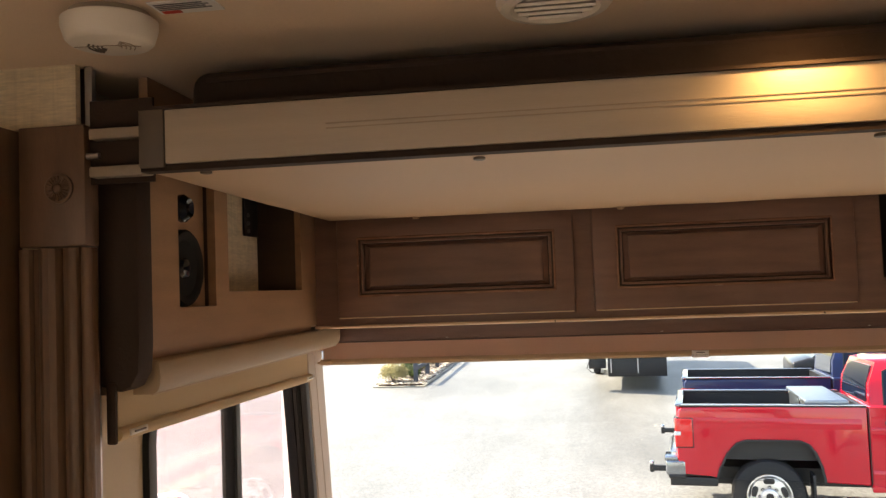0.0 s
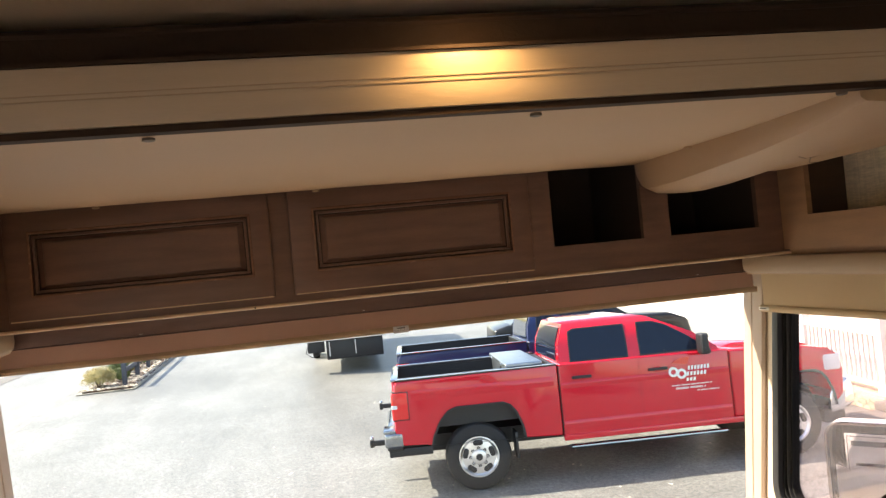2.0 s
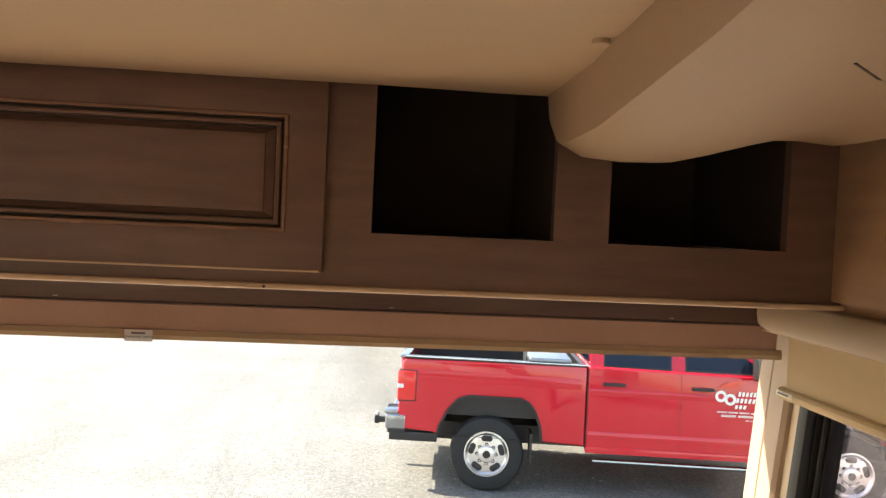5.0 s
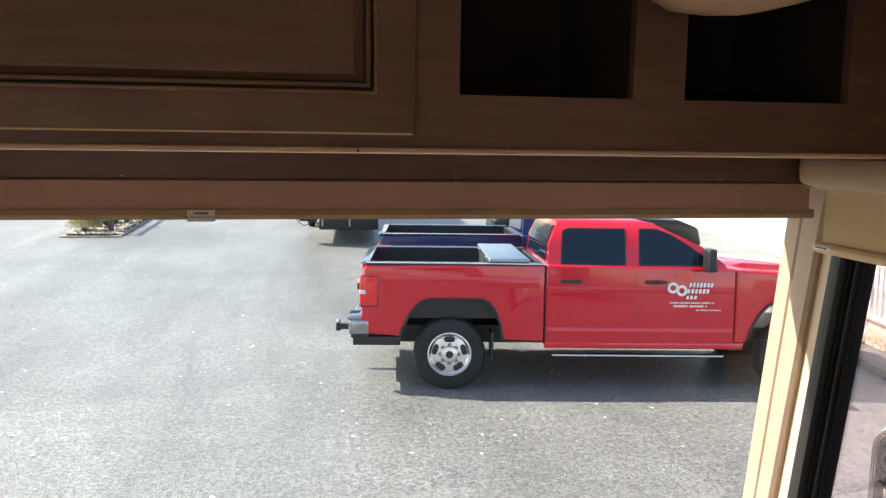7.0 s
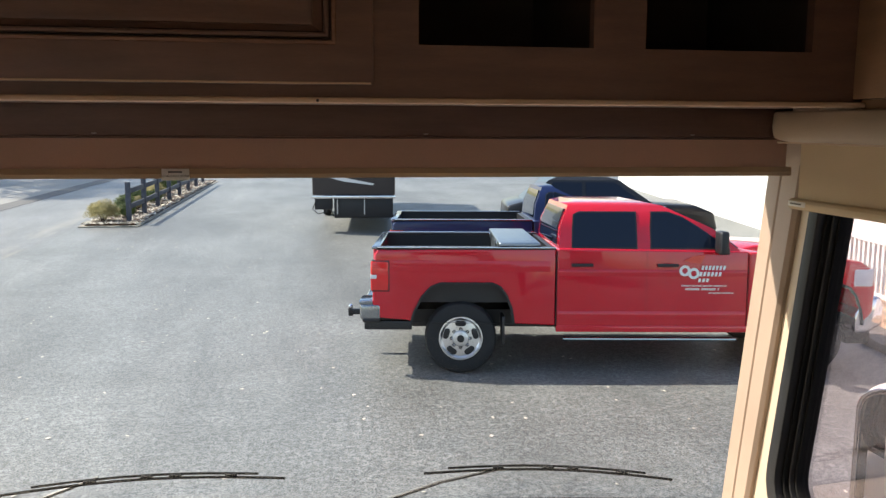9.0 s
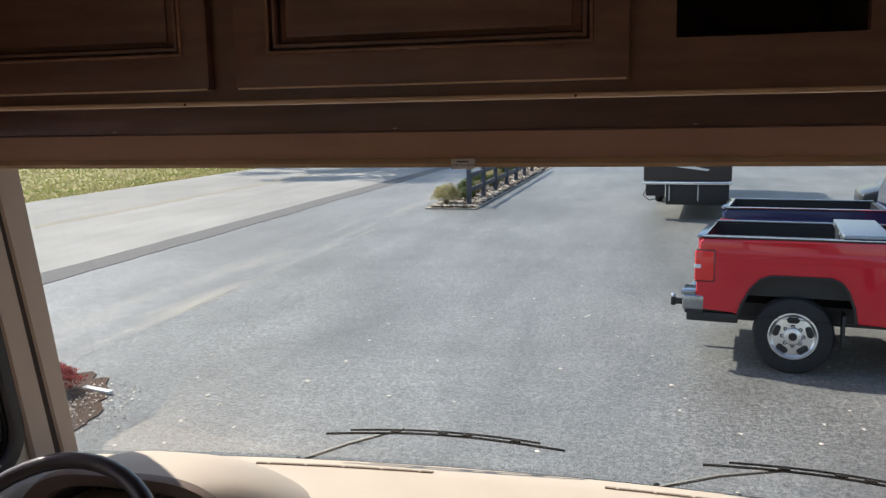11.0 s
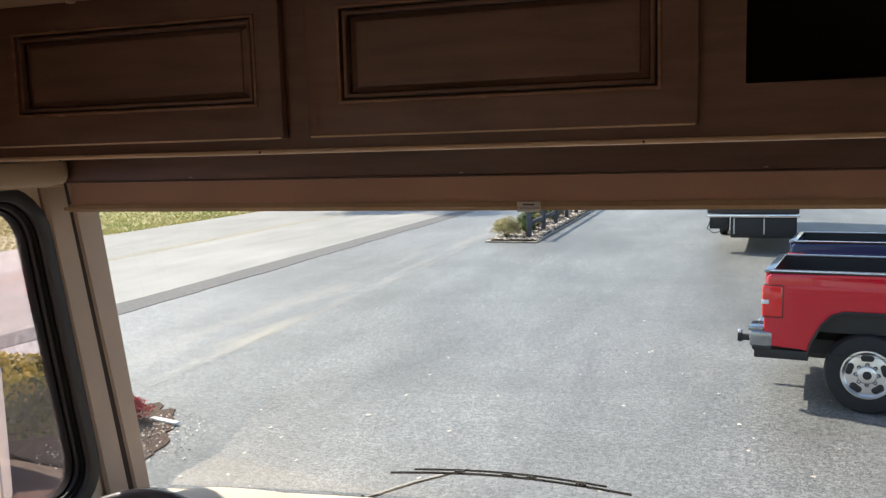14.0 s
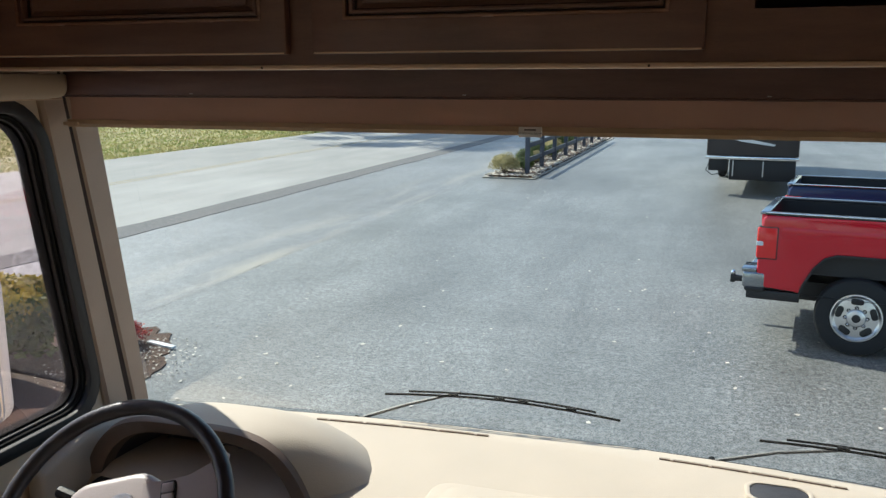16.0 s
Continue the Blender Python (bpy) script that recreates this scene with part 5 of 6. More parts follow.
def pickup(at, paint, label, detailed):
    t = thing("pickup_truck", label, "pickup truck", "parked pickups", at=at)
    W = 1.98                      # near side at y = -0.03
    y0 = -0.03
    # bed sides with wheel arches
    side = [(-.95, .64), (-.985, .80), (-.985, 1.10), (-.96, 1.36), (-.92, 1.41), (1.05, 1.43), (1.05, .56)] + ARCH + [(-.62, .62)]
    for ya in (y0, y0 + W - .13):
        b = prism(side, .13, 'y', ya, .022, 3)
        s = part("bed_side", b, paint, t)
        yy = ya if ya == y0 else ya + .13
        d = -1 if ya == y0 else 1
        fo, fi = arch_ring(0, 1.030, .985)
        fl = ring(fo, fi, d * .020, 'y', yy - d * .006, bev=.005)
        part("arch_flare", fl, BLACK, t, "black wheel arch flare")
        part("rail_cap", box(-.94, 1.05, ya - .004, ya + .134, 1.408, 1.437, .008), BLACK, t, "black bed rail cap")
        # sunlit line on the rail cap, drawn as a bright strip
        part("rail_strip", box(-.93, 1.045, yy - .014, yy + .014, 1.428, 1.441, .004), CHROME, t, "bright strip drawn as the rail's sunlit highlight")
        part("body_crease", prism([(yy - d * .004, 1.30), (yy + d * .012, 1.235), (yy + d * .012, 1.215), (yy - d * .004, 1.15)], 1.75, 'x', -.76), paint, t)
        part("door_crease", prism([(yy - d * .004, 1.20), (yy + d * .010, 1.175), (yy + d * .010, 1.16), (yy - d * .004, 1.10)], 2.10, 'x', 1.075), paint, t)
        part("lower_crease", prism([(yy - d * .004, .74), (yy + d * .010, .70), (yy + d * .010, .68), (yy - d * .004, .62)], 2.10, 'x', 1.075), paint, t)
    part("tailgate", box(-.985, -.915, y0 + .13, y0 + W - .13, .66, 1.41, .015), paint, t)
    part("tailgate_cap", box(-.995, -.905, y0 + .05, y0 + W - .05, 1.405, 1.438, .012, 3), BUMPER, t, "pale shiny cap along the tailgate top")
    part("bed_floor", box(-.915, 1.05, y0 + .13, y0 + W - .13, .80, .86), BLACK, t, "black bed liner")
    part("bed_front", box(.99, 1.05, y0 + .13, y0 + W - .13, .86, 1.42), BLACK, t)
    for y in (y0 + .131, y0 + W - .145):
        part("liner_wall", box(-.915, .99, y - .003, y + .017, .86, 1.4085), BLACK, t)
    # cab lower body
    cab = [(1.065, .50), (1.065, 1.40), (1.08, 1.43), (3.19, 1.40), (3.19, .50)]
    part("cab_body", prism(cab, W, 'y', y0, .02, 3), paint, t)
    # front wings and bonnet
    nose = [(3.195, .56), (3.195, 1.395), (3.35, 1.385), (4.10, 1.35), (4.45, 1.29), (4.58, 1.20), (4.62, 1.0), (4.60, .72), (4.53, .64)] + [(3.9 + u, v) for u, v in ARCH] + [(3.32, .56)]
    part("bonnet_body", prism(nose, W, 'y', y0, .045, 4), paint, t)
    part("bonnet_bulge", prism([(3.15, 1.37), (3.4, 1.43), (4.1, 1.40), (4.45, 1.30)], 1.2, 'y', y0 + .39, .03, 3), paint, t)
    for ya, d in ((y0, -1), (y0 + W, 1)):
        fo, fi = arch_ring(3.9, 1.030, .985)
        fl = ring(fo, fi, d * .020, 'y', ya - d * .006, bev=.005)
        part("arch_flare", fl, BLACK, t, "black wheel arch flare")
    # greenhouse
    zb, zt = 1.39, 1.93
    base = [(1.08, y0 + .03), (3.12, y0 + .03), (3.12, y0 + W - .03), (1.08, y0 + W - .03)]
    mid = [(1.10, y0 + .10), (2.80, y0 + .10), (2.80, y0 + W - .10), (1.10, y0 + W - .10)]
    top = [(1.20, y0 + .22), (2.26, y0 + .22), (2.26, y0 + W - .22), (1.20, y0 + W - .22)]
    roof = [(1.32, y0 + .36), (2.06, y0 + .36), (2.06, y0 + W - .36), (1.32, y0 + W - .36)]
    g = loft([[(x, y, z) for x, y in q] for q, z in ((base, zb), (mid, 1.65), (top, 1.895), (roof, zt))])
    bevel(g, .035, 3, 12)
    part("cab_roof", g, paint, t, smooth=50)

    def side_y(z):
        return y0 + .03 + (.07 * (z - zb) / .27 if z < 1.66 else .07 + .12 * (z - 1.66) / .255)

    def pane(points, name="side_window", off=.004, near=True):
        b = bmesh.new()
        def yy(z, k):
            q = side_y(z) - k
            return q if near else 2 * y0 + W - q
        f1 = [b.verts.new((x, yy(z, off), z)) for x, z in points]
        f2 = [b.verts.new((x, yy(z, -.03), z)) for x, z in points]
        b.faces.new(f1)
        b.faces.new(f2[::-1])
        n = len(points)
        for k in range(n):
            b.faces.new((f1[k], f2[k], f2[(k + 1) % n], f1[(k + 1) % n]))
        return b
    for near in (True, False):
        w1 = [(1.24, 1.44), (1.94, 1.44), (1.94, 1.65), (1.94, 1.815), (1.33, 1.815), (1.265, 1.785), (1.25, 1.65)]
        w2 = [(2.12, 1.44), (2.93, 1.44), (2.85, 1.52), (2.66, 1.65), (2.48, 1.76), (2.32, 1.815), (2.14, 1.815), (2.12, 1.65)]
        for w in (w1, w2):
            cx, cz = sum(p[0] for p in w) / len(w), sum(p[1] for p in w) / len(w)
            part("window_surround", pane([(cx + (x - cx) * 1.05, cz + (z - cz) * 1.09) for x, z in w], off=.002, near=near), BLACK, t)
            part("side_window", pane(w, off=.006, near=near), CAR_GLASS, t, "dark tinted side window")
    # windscreen and rear window
    ws = loft([[(3.11, y0 + .12, 1.43), (3.11, y0 + W - .12, 1.43)], [(2.825, y0 + .17, 1.645), (2.825, y0 + W - .17, 1.645)], [(2.33, y0 + .29, 1.88), (2.33, y0 + W - .29, 1.88)]], closed=False)
    r = bmesh.ops.extrude_face_region(ws, geom=ws.faces[:])
    bmesh.ops.translate(ws, vec=(-.03, 0, -.02), verts=[v for v in r["geom"] if isinstance(v, bmesh.types.BMVert)])
    part("windscreen", ws, CAR_GLASS, t)
    part("rear_window", loft([[(1.070, y0 + .22, 1.46), (1.070, y0 + W - .22, 1.46), (1.11, y0 + W - .22, 1.46), (1.11, y0 + .22, 1.46)],
                              [(1.094, y0 + .25, 1.66), (1.094, y0 + W - .25, 1.66), (1.14, y0 + W - .25, 1.66), (1.14, y0 + .25, 1.66)],
                              [(1.165, y0 + .32, 1.85), (1.165, y0 + W - .32, 1.85), (1.21, y0 + W - .32, 1.85), (1.21, y0 + .32, 1.85)]]), CAR_GLASS, t, "dark tinted rear window")
    # door seams, handles, mouldings
    for near in (True, False):
        ys, d = (y0, -1) if near else (y0 + W, 1)
        for x, w in ((1.06, .004), (2.06, .002), (3.19, .002)):
            part("door_seam", box(x - w, x + w, ys - .002, ys + .002, .58, 1.40), BLACK, t)
        for x in (1.22, 2.17):
            h = part("door_handle", box(x - .0, x + .24, min(ys, ys + d * .040), max(ys, ys + d * .040), 1.228, 1.262, .010), BLACK, t)
            part("handle_cup", lathe([(.065, 0), (.06, .004), (0, .003)], Matrix.Translation((x + .12, ys, 1.240)) @ Matrix.Diagonal((1, 1, .5, 1)) @ pose(0, 0, 0, 90 if near else -90), 20), paint, t)
        part("sill", box(1.06, 3.30, ys - .01 if near else ys - .06, ys + .06 if near else ys + .01, .49, .565, .012), paint, t)
        part("running_board", tube([(1.15, ys - d * .06, .40), (3.1, ys - d * .06, .40)], .024, 10), BUMPER, t, "dull metal side step")
        part("mud_flap", box(.46, .49, ys + (.0 if near else -.30), ys + (.30 if near else .0), .34, .66, .004), BLACK, t)
        mz = part("door_mirror", box(2.79, 2.89, min(ys + d * .03, ys + d * .24), max(ys + d * .03, ys + d * .24), 1.385, 1.64, .03, 3), BLACK, t, "tall black door mirror")
        part("mirror_foot", box(2.84, 2.96, min(ys - d * .02, ys + d * .06), max(ys - d * .02, ys + d * .06), 1.37, 1.44, .01), BLACK, t)
        # tail lamp wraps the rear corner
        yl0, yl1 = (ys - .006, ys + .10) if near else (ys - .10, ys + .006)
        part("tail_lamp_bezel", box(-.997, -.788, yl0 + .002, yl1 - .002, .932, 1.292, .018, 3), BLACK, t)
        la = part("tail_lamp", box(-1.005, -.80, yl0 - .004 if near else yl0, yl1 if near else yl1 + .004, .945, 1.28, .020, 3), TAIL_RED, t, "red tail lamp with a clear band")
        part("reverse_band", box(-1.009, -.935, yl0 - .007 if near else yl0, yl1 if near else yl1 + .007, 1.08, 1.13, .010, 2), LAMP_CLEAR, la)
        part("head_lamp", box(4.36, 4.60, ys - .004 if near else ys - .20, ys + .20 if near else ys + .004, 1.0, 1.22, .03, 3), LAMP_CLEAR, t, "clear head lamp")
    # bumpers
    b = prism([(-1.08, .60), (-1.12, .66), (-1.12, .78), (-1.08, .82), (-.985, .82), (-.985, .60)], W - .06, 'y', y0 + .03, .015, 3)
    part("rear_bumper", b, BUMPER, t, "chrome rear bumper")
    part("bumper_step", box(-1.135, -.985, y0 + .0, y0 + .40, .79, .835, .01), BUMPER, t)
    part("bumper_end", box(-1.125, -.89, y0 - .004, y0 + .10, .62, .80, .03, 3), BUMPER, t)
    part("bumper_pad", box(-1.10, -.90, y0 - .006, y0 + .09, .585, .64, .02, 3), BLACK, t)
    part("hitch_bar", box(-1.31, -.95, y0 + W / 2 - .035, y0 + W / 2 + .035, .50, .57, .006), BLACK, t)
    part("hitch_ball", lathe([(.014, -.06), (.014, 0), (.022, .01), (.028, .03), (.022, .05), (0, .058)], Matrix.Translation((-1.33, y0 + W / 2, .57)), 16), CHROME, t)
    part("hitch_shank", box(-1.36, -1.30, y0 + W / 2 - .025, y0 + W / 2 + .025, .48, .58, .012), BLACK, t)
    part("under_frame", box(-1.0, 4.4, y0 + .45, y0 + W - .45, .46, .66), BLACK, t)
    part("valance_plate", box(-1.08, -.55, y0 + .04, y0 + .12, .50, .60, .01), BLACK, t)
    b = prism([(4.42, .48), (4.58, .50), (4.72, .58), (4.74, .78), (4.69, .90), (4.50, .86), (4.42, .70)], W - .02, 'y', y0 + .01, .03, 3)
    part("front_bumper", b, CHROME, t, "chrome front bumper")
    part("air_dam", box(4.36, 4.64, y0 + .10, y0 + W - .10, .34, .50, .03), BLACK, t)
    part("grille", box(4.58, 4.65, y0 + .36, y0 + W - .36, .90, 1.20, .02), CHROME, t)
    for k in range(4):
        part("grille_bar", box(4.64, 4.665, y0 + .40, y0 + W - .40, .93 + .065 * k, .96 + .065 * k, .006), BLACK, t)
    for x in (0, 3.9):
        wheel(t, x, 0.0, -1)
        wheel(t, x, W - .06, 1)
    if detailed:
        # lettering and emblem on the front door, as plain shapes
        em = part("emblem", ring([(2.48 + u, v - .04) for u, v in arc(0, 1.225, .062, 0, 350, 20)], [(2.48 + u, v - .04) for u, v in arc(0, 1.225, .032, 0, 350, 20)], .003, 'y', y0 - .0155), WHITE_PAINT, t, "white ring emblem")
        part("emblem_ring", ring([(2.58 + u, v - .04) for u, v in arc(0, 1.195, .062, 0, 350, 20)], [(2.58 + u, v - .04) for u, v in arc(0, 1.195, .032, 0, 350, 20)], .003, 'y', y0 - .0155), WHITE_PAINT, em)
        part("emblem_flash", prism([(2.46, 1.29), (2.66, 1.26), (2.70, 1.36), (2.56, 1.345)], .003, 'y', y0 - .0155), mat("orange_red", (.75, .06, .03), .3, bump=0, coat=1), em)
        for x, z, l, h in ((2.53, 1.235, .32, .048), (2.51, 1.165, .30, .048), (2.50, 1.100, .13, .040), (2.30, 1.050, .52, .016), (2.36, 1.008, .38, .024), (2.62, .970, .28, .014)):
            n = max(3, int(l / (h * .82)))
            for k in range(n):
                if (k * 7 + int(x * 100)) % 9 == 4:
                    continue
                a = x + .13 + l * k / n
                part("lettering_bar", prism([(a, z - .04), (a + l / n * .62, z - .04), (a + l / n * .62 + h * .2, z - .04 + h), (a + h * .2, z - .04 + h)], .002, 'y', y0 - .0150), WHITE_PAINT, t)
    return t


TR = pose(2.244, 10.255, 0, 0, 0, -8.3) @ pose(0, 0, 0, -2.2)
red = pickup(TR, RED_PAINT, "red four door pickup truck with chrome wheels parked nose-in", True)
blue = pickup(pose(2.294, 10.249, 0, 0, 0, -8.3) @ Matrix.Translation((0.0, 2.80, 0)) @ pose(0, 0, 0, -2.2), BLUE_PAINT, "navy blue four door pickup truck parked nose-in", False)


# the navy pickup has a short cab: the rear door's stretch is taken out
for o in blue.children_recursive:
    if o.type == 'MESH':
        for v in o.data.vertices:
            v.co.x -= .92 * min(1.0, max(0.0, (v.co.x - 1.30) / 1.0))


def toolbox():
    t = thing("truck_toolbox", "aluminium diamond plate toolbox across the pickup bed", "toolbox", at=TR)
    part("body", box(.44, .86, .08, 1.84, 1.20, 1.438, .01), TREAD, t)
    part("lid", box(.42, .88, -.01, 1.93, 1.441, 1.487, .015, 3), TREAD, t)
    for y in (.35, 1.55):
        part("latch", box(.408, .42, y, y + .10, 1.40, 1.47, .004), CHROME, t)


toolbox()


def sedan(at):
    t = thing("dark_car", "dark parked saloon car behind the pickups", "car", at=at)
    prof = [(-.85, .35), (-.95, .55), (-.93, .90), (-.6, .98), (1.4, .98), (3.2, .92), (3.6, .78), (3.68, .5), (3.6, .32), (3.2, .30)] + arc(2.75, .33, .38, 10, 170, 10) + [(2.3, .28), (.42, .28)] + arc(0, .33, .38, 10, 170, 10)
    part("body", prism(prof, 1.8, 'y', 0, .06, 3), DARK_PAINT, t)
    g = loft([[(x, y, z) for x, y in q] for q, z in (([(-.55, .06), (2.25, .06), (2.25, 1.74), (-.55, 1.74)], .96), ([(.0, .25), (1.55, .25), (1.55, 1.55), (.0, 1.55)], 1.38), ([(.2, .35), (1.3, .35), (1.3, 1.45), (.2, 1.45)], 1.44))])
    bevel(g, .04, 3, 15)
    part("roof", g, DARK_PAINT, t)
    for pts in ([(-.2, 1.02), (.72, 1.02), (.72, 1.34), (.1, 1.34)], [(.80, 1.02), (1.95, 1.02), (1.45, 1.34), (.80, 1.34)]):
        b = prism(pts, .03, 'y', 0)
        for v in b.verts:
            v.co.y += .06 + (v.co.z - .96) * .45 - .015
        part("side_window", b, CAR_GLASS, t)
    for x in (0, 2.75):
        wheel(t, x, 0.02, -1, .33, .2)
        wheel(t, x, 1.78, 1, .33, .2)


sedan(pose(5.7, 18.9, 0, 0, 0, -8.3) @ Matrix.Diagonal((1, 1, 1.16, 1)))


def trailer():
    t = thing("cargo_trailer", "dark bodied trailer with a pale bumper strip and black underbody", "trailer", at=pose(0.58, 23.1, 0, 0, 0, -4))
    part("body", box(0, 2.13, 0, 9.0, .98, 3.4, .04, 3), TRAILER_DARK, t)
    part("bumper_strip", box(-.01, 2.14, -.05, .02, .90, .975, .01), CHROME, t, "pale metal bumper strip")
    part("stripe", prism([(.2, 1.6), (.9, 1.42), (1.6, 1.28), (1.55, 1.24), (.8, 1.34), (.2, 1.5)], .006, 'y', -.008), SIDING, t, "pale swoosh stripe")
    part("underbody", box(.55, 2.08, .1, 8.6, .38, .90, .02), BLACK, t)
    for x in (.62, 1.32):
        part("hanger", box(x, x + .03, .06, .10, .48, .86), ALU, t)
    part("cable", tube([(.1, .1, .9), (.0, .05, .62), (.15, .0, .5), (.35, .05, .55), (.45, .1, .8)], .012, 6), BLACK, t)
    for x in (.12, 2.0):
        for y in (4.6, 5.5):
            part("tyre", lathe([(.2, -.1), (.36, -.1), (.38, -.06), (.38, .06), (.36, .1), (.2, .1)], Matrix.Translation((x, y, .38)) @ pose(0, 0, 0, 0, 90, 0), 28), TYRE, t)
    part("side_skirt", box(.05, .50, .12, .5, .60, .90, .01), BLACK, t)


trailer()

# ---- porch and building ----
BM = pose(7.85, 7.43, 0, 0, 0, -8.3)
PH = 0.26


def on_b(name, bm, material, label, category, kind="", group=""):
    ob = solo(name, bm, material, label, category, group, kind)
    ob.matrix_world = BM
    return ob


on_b("porch_base", box(.02, 2.6, .02, 1.50, 0, PH - .07), MORTAR, "mortared core of the brick porch base", "porch", "structure")
on_b("porch_base", box(.02, 2.6, 3.47, 6.0, 0, PH - .07), MORTAR, "mortared core of the brick porch base", "porch", "structure")
on_b("porch_base", box(.30, 2.6, 1.50, 3.47, 0, PH - .07), MORTAR, "mortared core of the brick porch base", "porch", "structure")
for k, (xa, h) in enumerate(((-.72, .12), (-.19, .24))):
    on_b("step", box(xa, .30, 1.53, 3.44, 0 if k == 0 else .121, h, .015), mat("step_concrete", (.16, .14, .13), .85, vary=.3, scale=6) , "dark concrete entrance step", "step", "structure", "porch steps")
deck = on_b("porch_deck", box(.0, 2.6, .0, 6.02, PH - .07, PH - .03), MORTAR, "tan boarded porch deck", "porch deck", "structure")
me = mesh_of(box(-.068, .068, 0, 6.02, PH - .03, PH, .004), "plank", DECK)
for k in range(18):
    o = new("plank", me)
    o.parent = deck
    o.location = (.09 + .143 * k, 0, 0)


def railing(p0, p1, n, z0=PH):
    """White baluster railing between two posts, along the porch."""
    t = thing("porch_railing", "white painted porch railing with square balusters", "railing", "porch railings", at=BM)
    a, b = Vector((*p0, 0)), Vector((*p1, 0))
    d = (b - a).normalized()
    ang = math.atan2(d.y, d.x)
    L = (b - a).length
    M = Matrix.Translation((a.x, a.y, z0)) @ Matrix.Rotation(ang, 4, 'Z')
    part("top_rail", xform(box(0, L, -.045, .045, .86, .93, .012), M), WHITE_PAINT, t)
    part("bottom_rail", xform(box(0, L, -.03, .03, .10, .16, .008), M), WHITE_PAINT, t)
    part("foot_block", xform(box(L / 2 - .03, L / 2 + .03, -.03, .03, 0, .10), M), WHITE_PAINT, t)
    for k in range(n):
        x = L * (k + .5) / n
        part("baluster", xform(box(x - .019, x + .019, -.019, .019, .16, .86), M), WHITE_PAINT, t)


def porch_post(x, y, h=2.55):
    t = thing("porch_post", "square white painted porch post", "post", "porch posts", at=BM @ Matrix.Translation((x, y, PH)))
    part("shaft", box(-.07, .07, -.07, .07, 0, h, .008), WHITE_PAINT, t)
    part("base_trim", box(-.09, .09, -.09, .09, 0, .14, .015), WHITE_PAINT, t)
    part("cap_trim", box(-.09, .09, -.09, .09, h - .12, h, .015), WHITE_PAINT, t)


for p in ((.09, .09), (.09, 1.42), (.10, 3.56), (.10, 5.9), (1.3, .10), (2.45, .10)):
    porch_post(*p)
railing((.09, .16), (.09, 1.35), 10)
railing((.10, 3.63), (.10, 5.83), 16)
railing((.17, .10), (1.23, .10), 7)
railing((1.37, .10), (2.38, .10), 7)


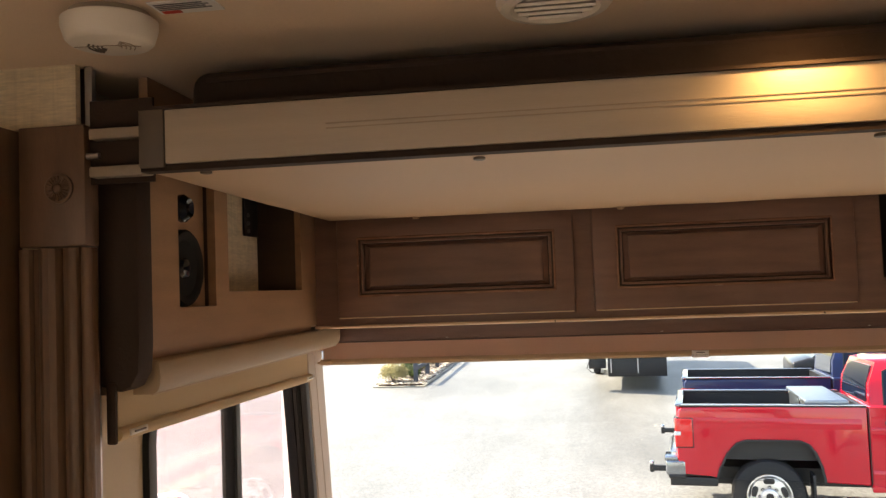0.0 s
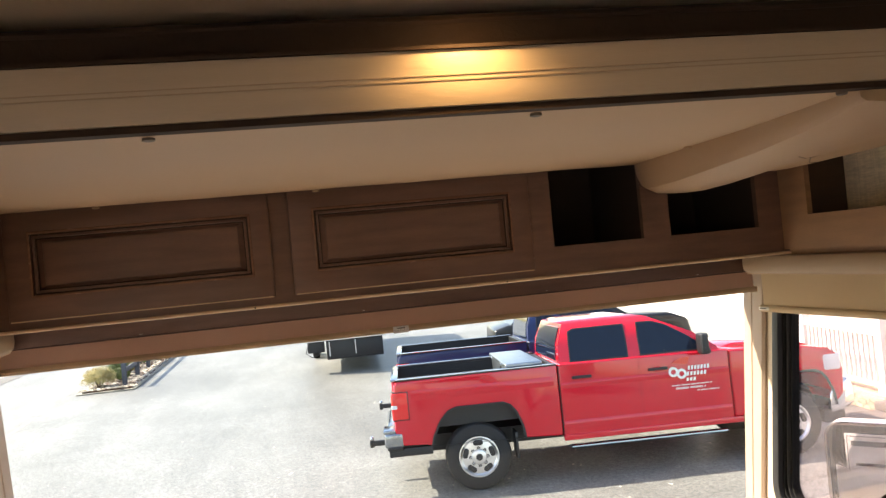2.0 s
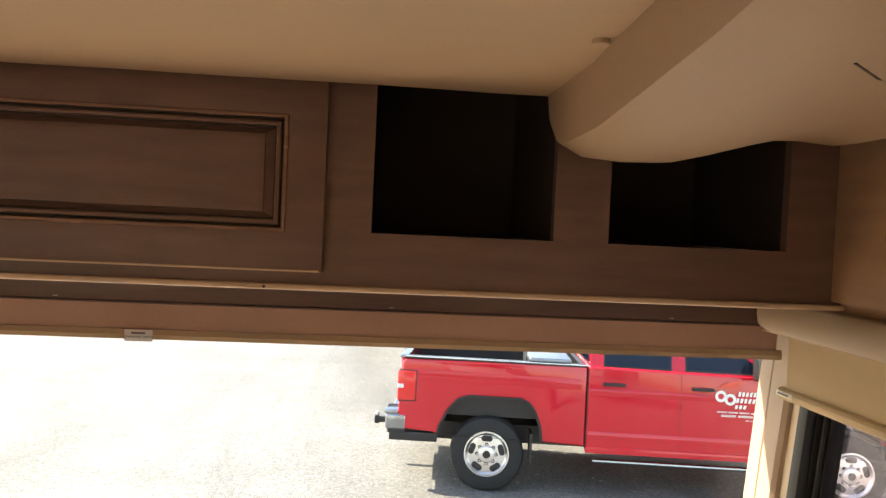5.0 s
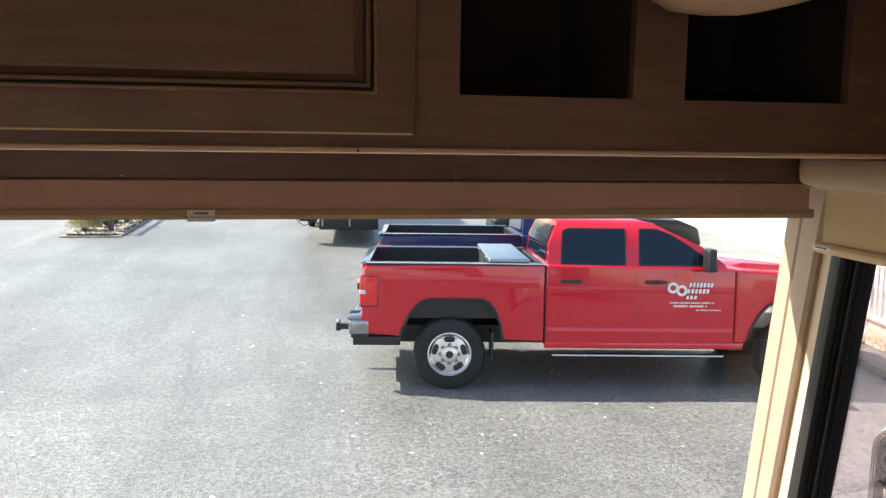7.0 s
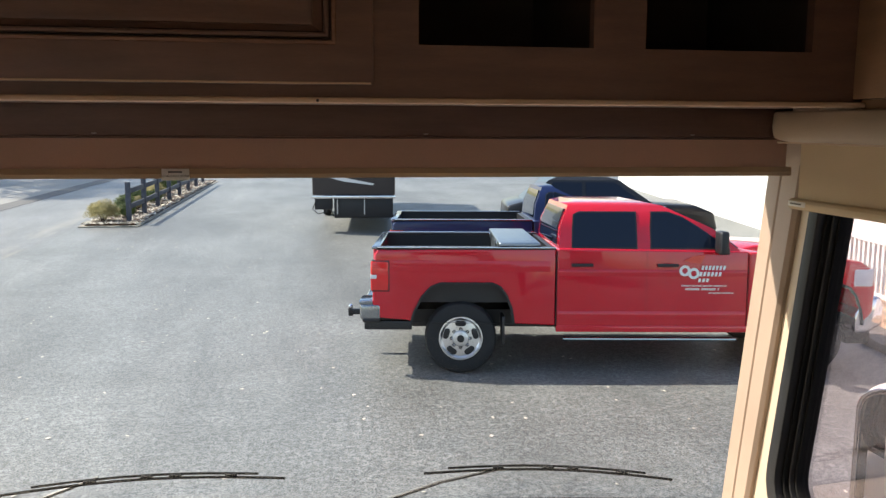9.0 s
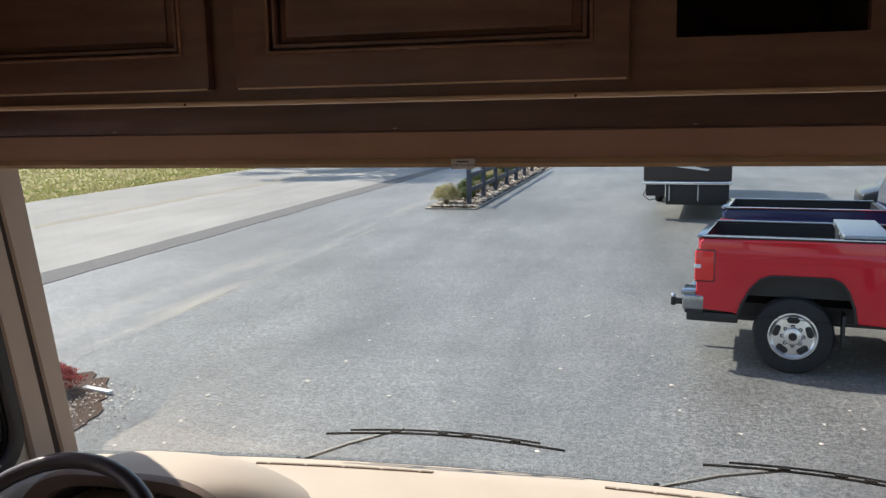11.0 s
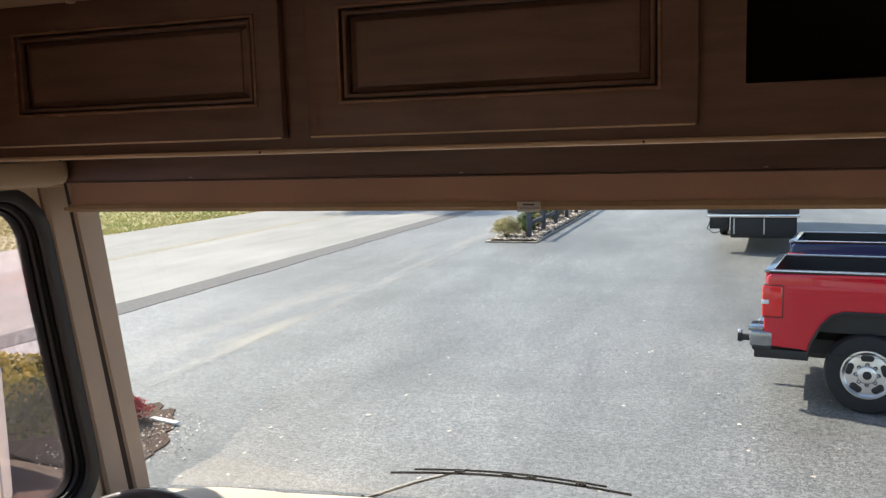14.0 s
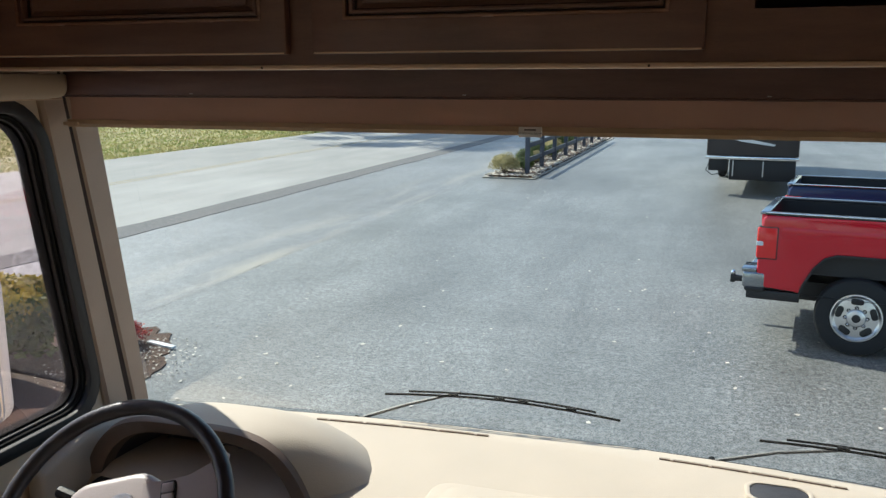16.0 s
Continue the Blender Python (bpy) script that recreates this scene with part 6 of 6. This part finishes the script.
def house():
    t = thing("brick_house", "brick and white sided house behind a porch", "house", at=BM)
    part("brick_wall", holed(-.2, 5.0, PH, 3.0, [(.9, 1.7, 1.15, 2.3), (2.5, 3.45, PH, 2.45)], .2, 'x', 2.6), BRICK_WALL, t)
    part("sided_wall", holed(5.0, 34.0, 0, 3.4, [(7.4, 8.3, 1.2, 2.4), (11, 11.9, 1.2, 2.4)], .2, 'x', 2.6), SIDING, t, "white clapboard wall")
    part("end_wall", box(2.81, 9, -.2, 0, 0, 3.0), BRICK_WALL, t)
    for k in range(16):
        part("clapboard", box(2.575, 2.60, 5.0, 7.4, PH + .15 * k, PH + .15 * k + .14), SIDING, t)
    for a, b, c, d in ((.9, 1.7, 1.15, 2.3), (7.4, 8.3, 1.2, 2.4), (11, 11.9, 1.2, 2.4)):
        w = part("window", box(2.68, 2.70, a, b, c, d), CAR_GLASS, t)
        part("frame", ring([(a - .07, c - .07), (b + .07, c - .07), (b + .07, d + .07), (a - .07, d + .07)], [(a + .04, c + .04), (b - .04, c + .04), (b - .04, d - .04), (a + .04, d - .04)], .10, 'x', 2.57), WHITE_PAINT, w)
    d = part("door", box(2.66, 2.70, 2.5, 3.45, PH, 2.45), WHITE_PAINT, t)
    part("porch_beam", box(.03, .17, 0, 6.0, PH + 2.551, PH + 2.72, .01), SIDING, t)
    part("roof", prism([(2.2, 3.4), (2.7, 4.4), (9, 5.6), (9, 5.4), (2.7, 4.2), (2.2, 3.3)], 34.8, 'y', -.5), TRAILER_DARK, t)


house()


def bench():
    t = thing("porch_bench", "yellow slatted bench with black cast iron ends on the porch", "bench", at=BM @ pose(1.50, 4.4, PH, 0, 0, 0))
    for k in range(4):
        part("seat_slat", box(.06 + .11 * k, .15 + .11 * k, 0, 1.25, .42, .445, .006), BENCH, t)
    for k in range(4):
        part("back_slat", box(.50 + .02 * k, .522 + .02 * k, 0, 1.25, .50 + .1 * k, .58 + .1 * k, .006), BENCH, t)
    for y in (.05, 1.2):
        e = tube([(.05, y, 0), (.09, y, .25), (.04, y, .42), (.0, y, .62), (.2, y, .66), (.48, y, .60)], .022, 8)
        tube([(.55, y, 0), (.50, y, .25), (.48, y, .42), (.56, y, .86)], .022, 8, bm=e)
        tube([(.04, y, .42), (.5, y, .42)], .02, 8, bm=e)
        part("iron_end", e, BLACK, t)


bench()

# bricks of the porch base, piece by piece
me = mesh_of(box(-.011, .011, -.096, .096, -.031, .031, .004, 1), "brick", BRICK, 0)
meh = mesh_of(box(-.096, .096, -.011, .011, -.031, .031, .004, 1), "brick_end", BRICK, 0)
bases = [o for o in scene.objects if o.name.startswith("porch_base")]
for row in range(3):
    z = .036 + .068 * row
    for ya, yb, par in ((.02, 1.50, bases[0]), (3.47, 6.0, bases[1])):
        k = 0
        y = ya + .10 - (.10 if row % 2 else 0) + .0
        while y < yb - .05:
            o = new("brick", me)
            o.parent = par
            o.location = (.012 + rng.uniform(-.002, .002), max(y, ya + .05), z)
            y += .206
    x = .12 if row % 2 == 0 else .22
    while x < 2.5:
        o = new("brick", meh)
        o.parent = bases[0]
        o.location = (x, .012, z)
        x += .206
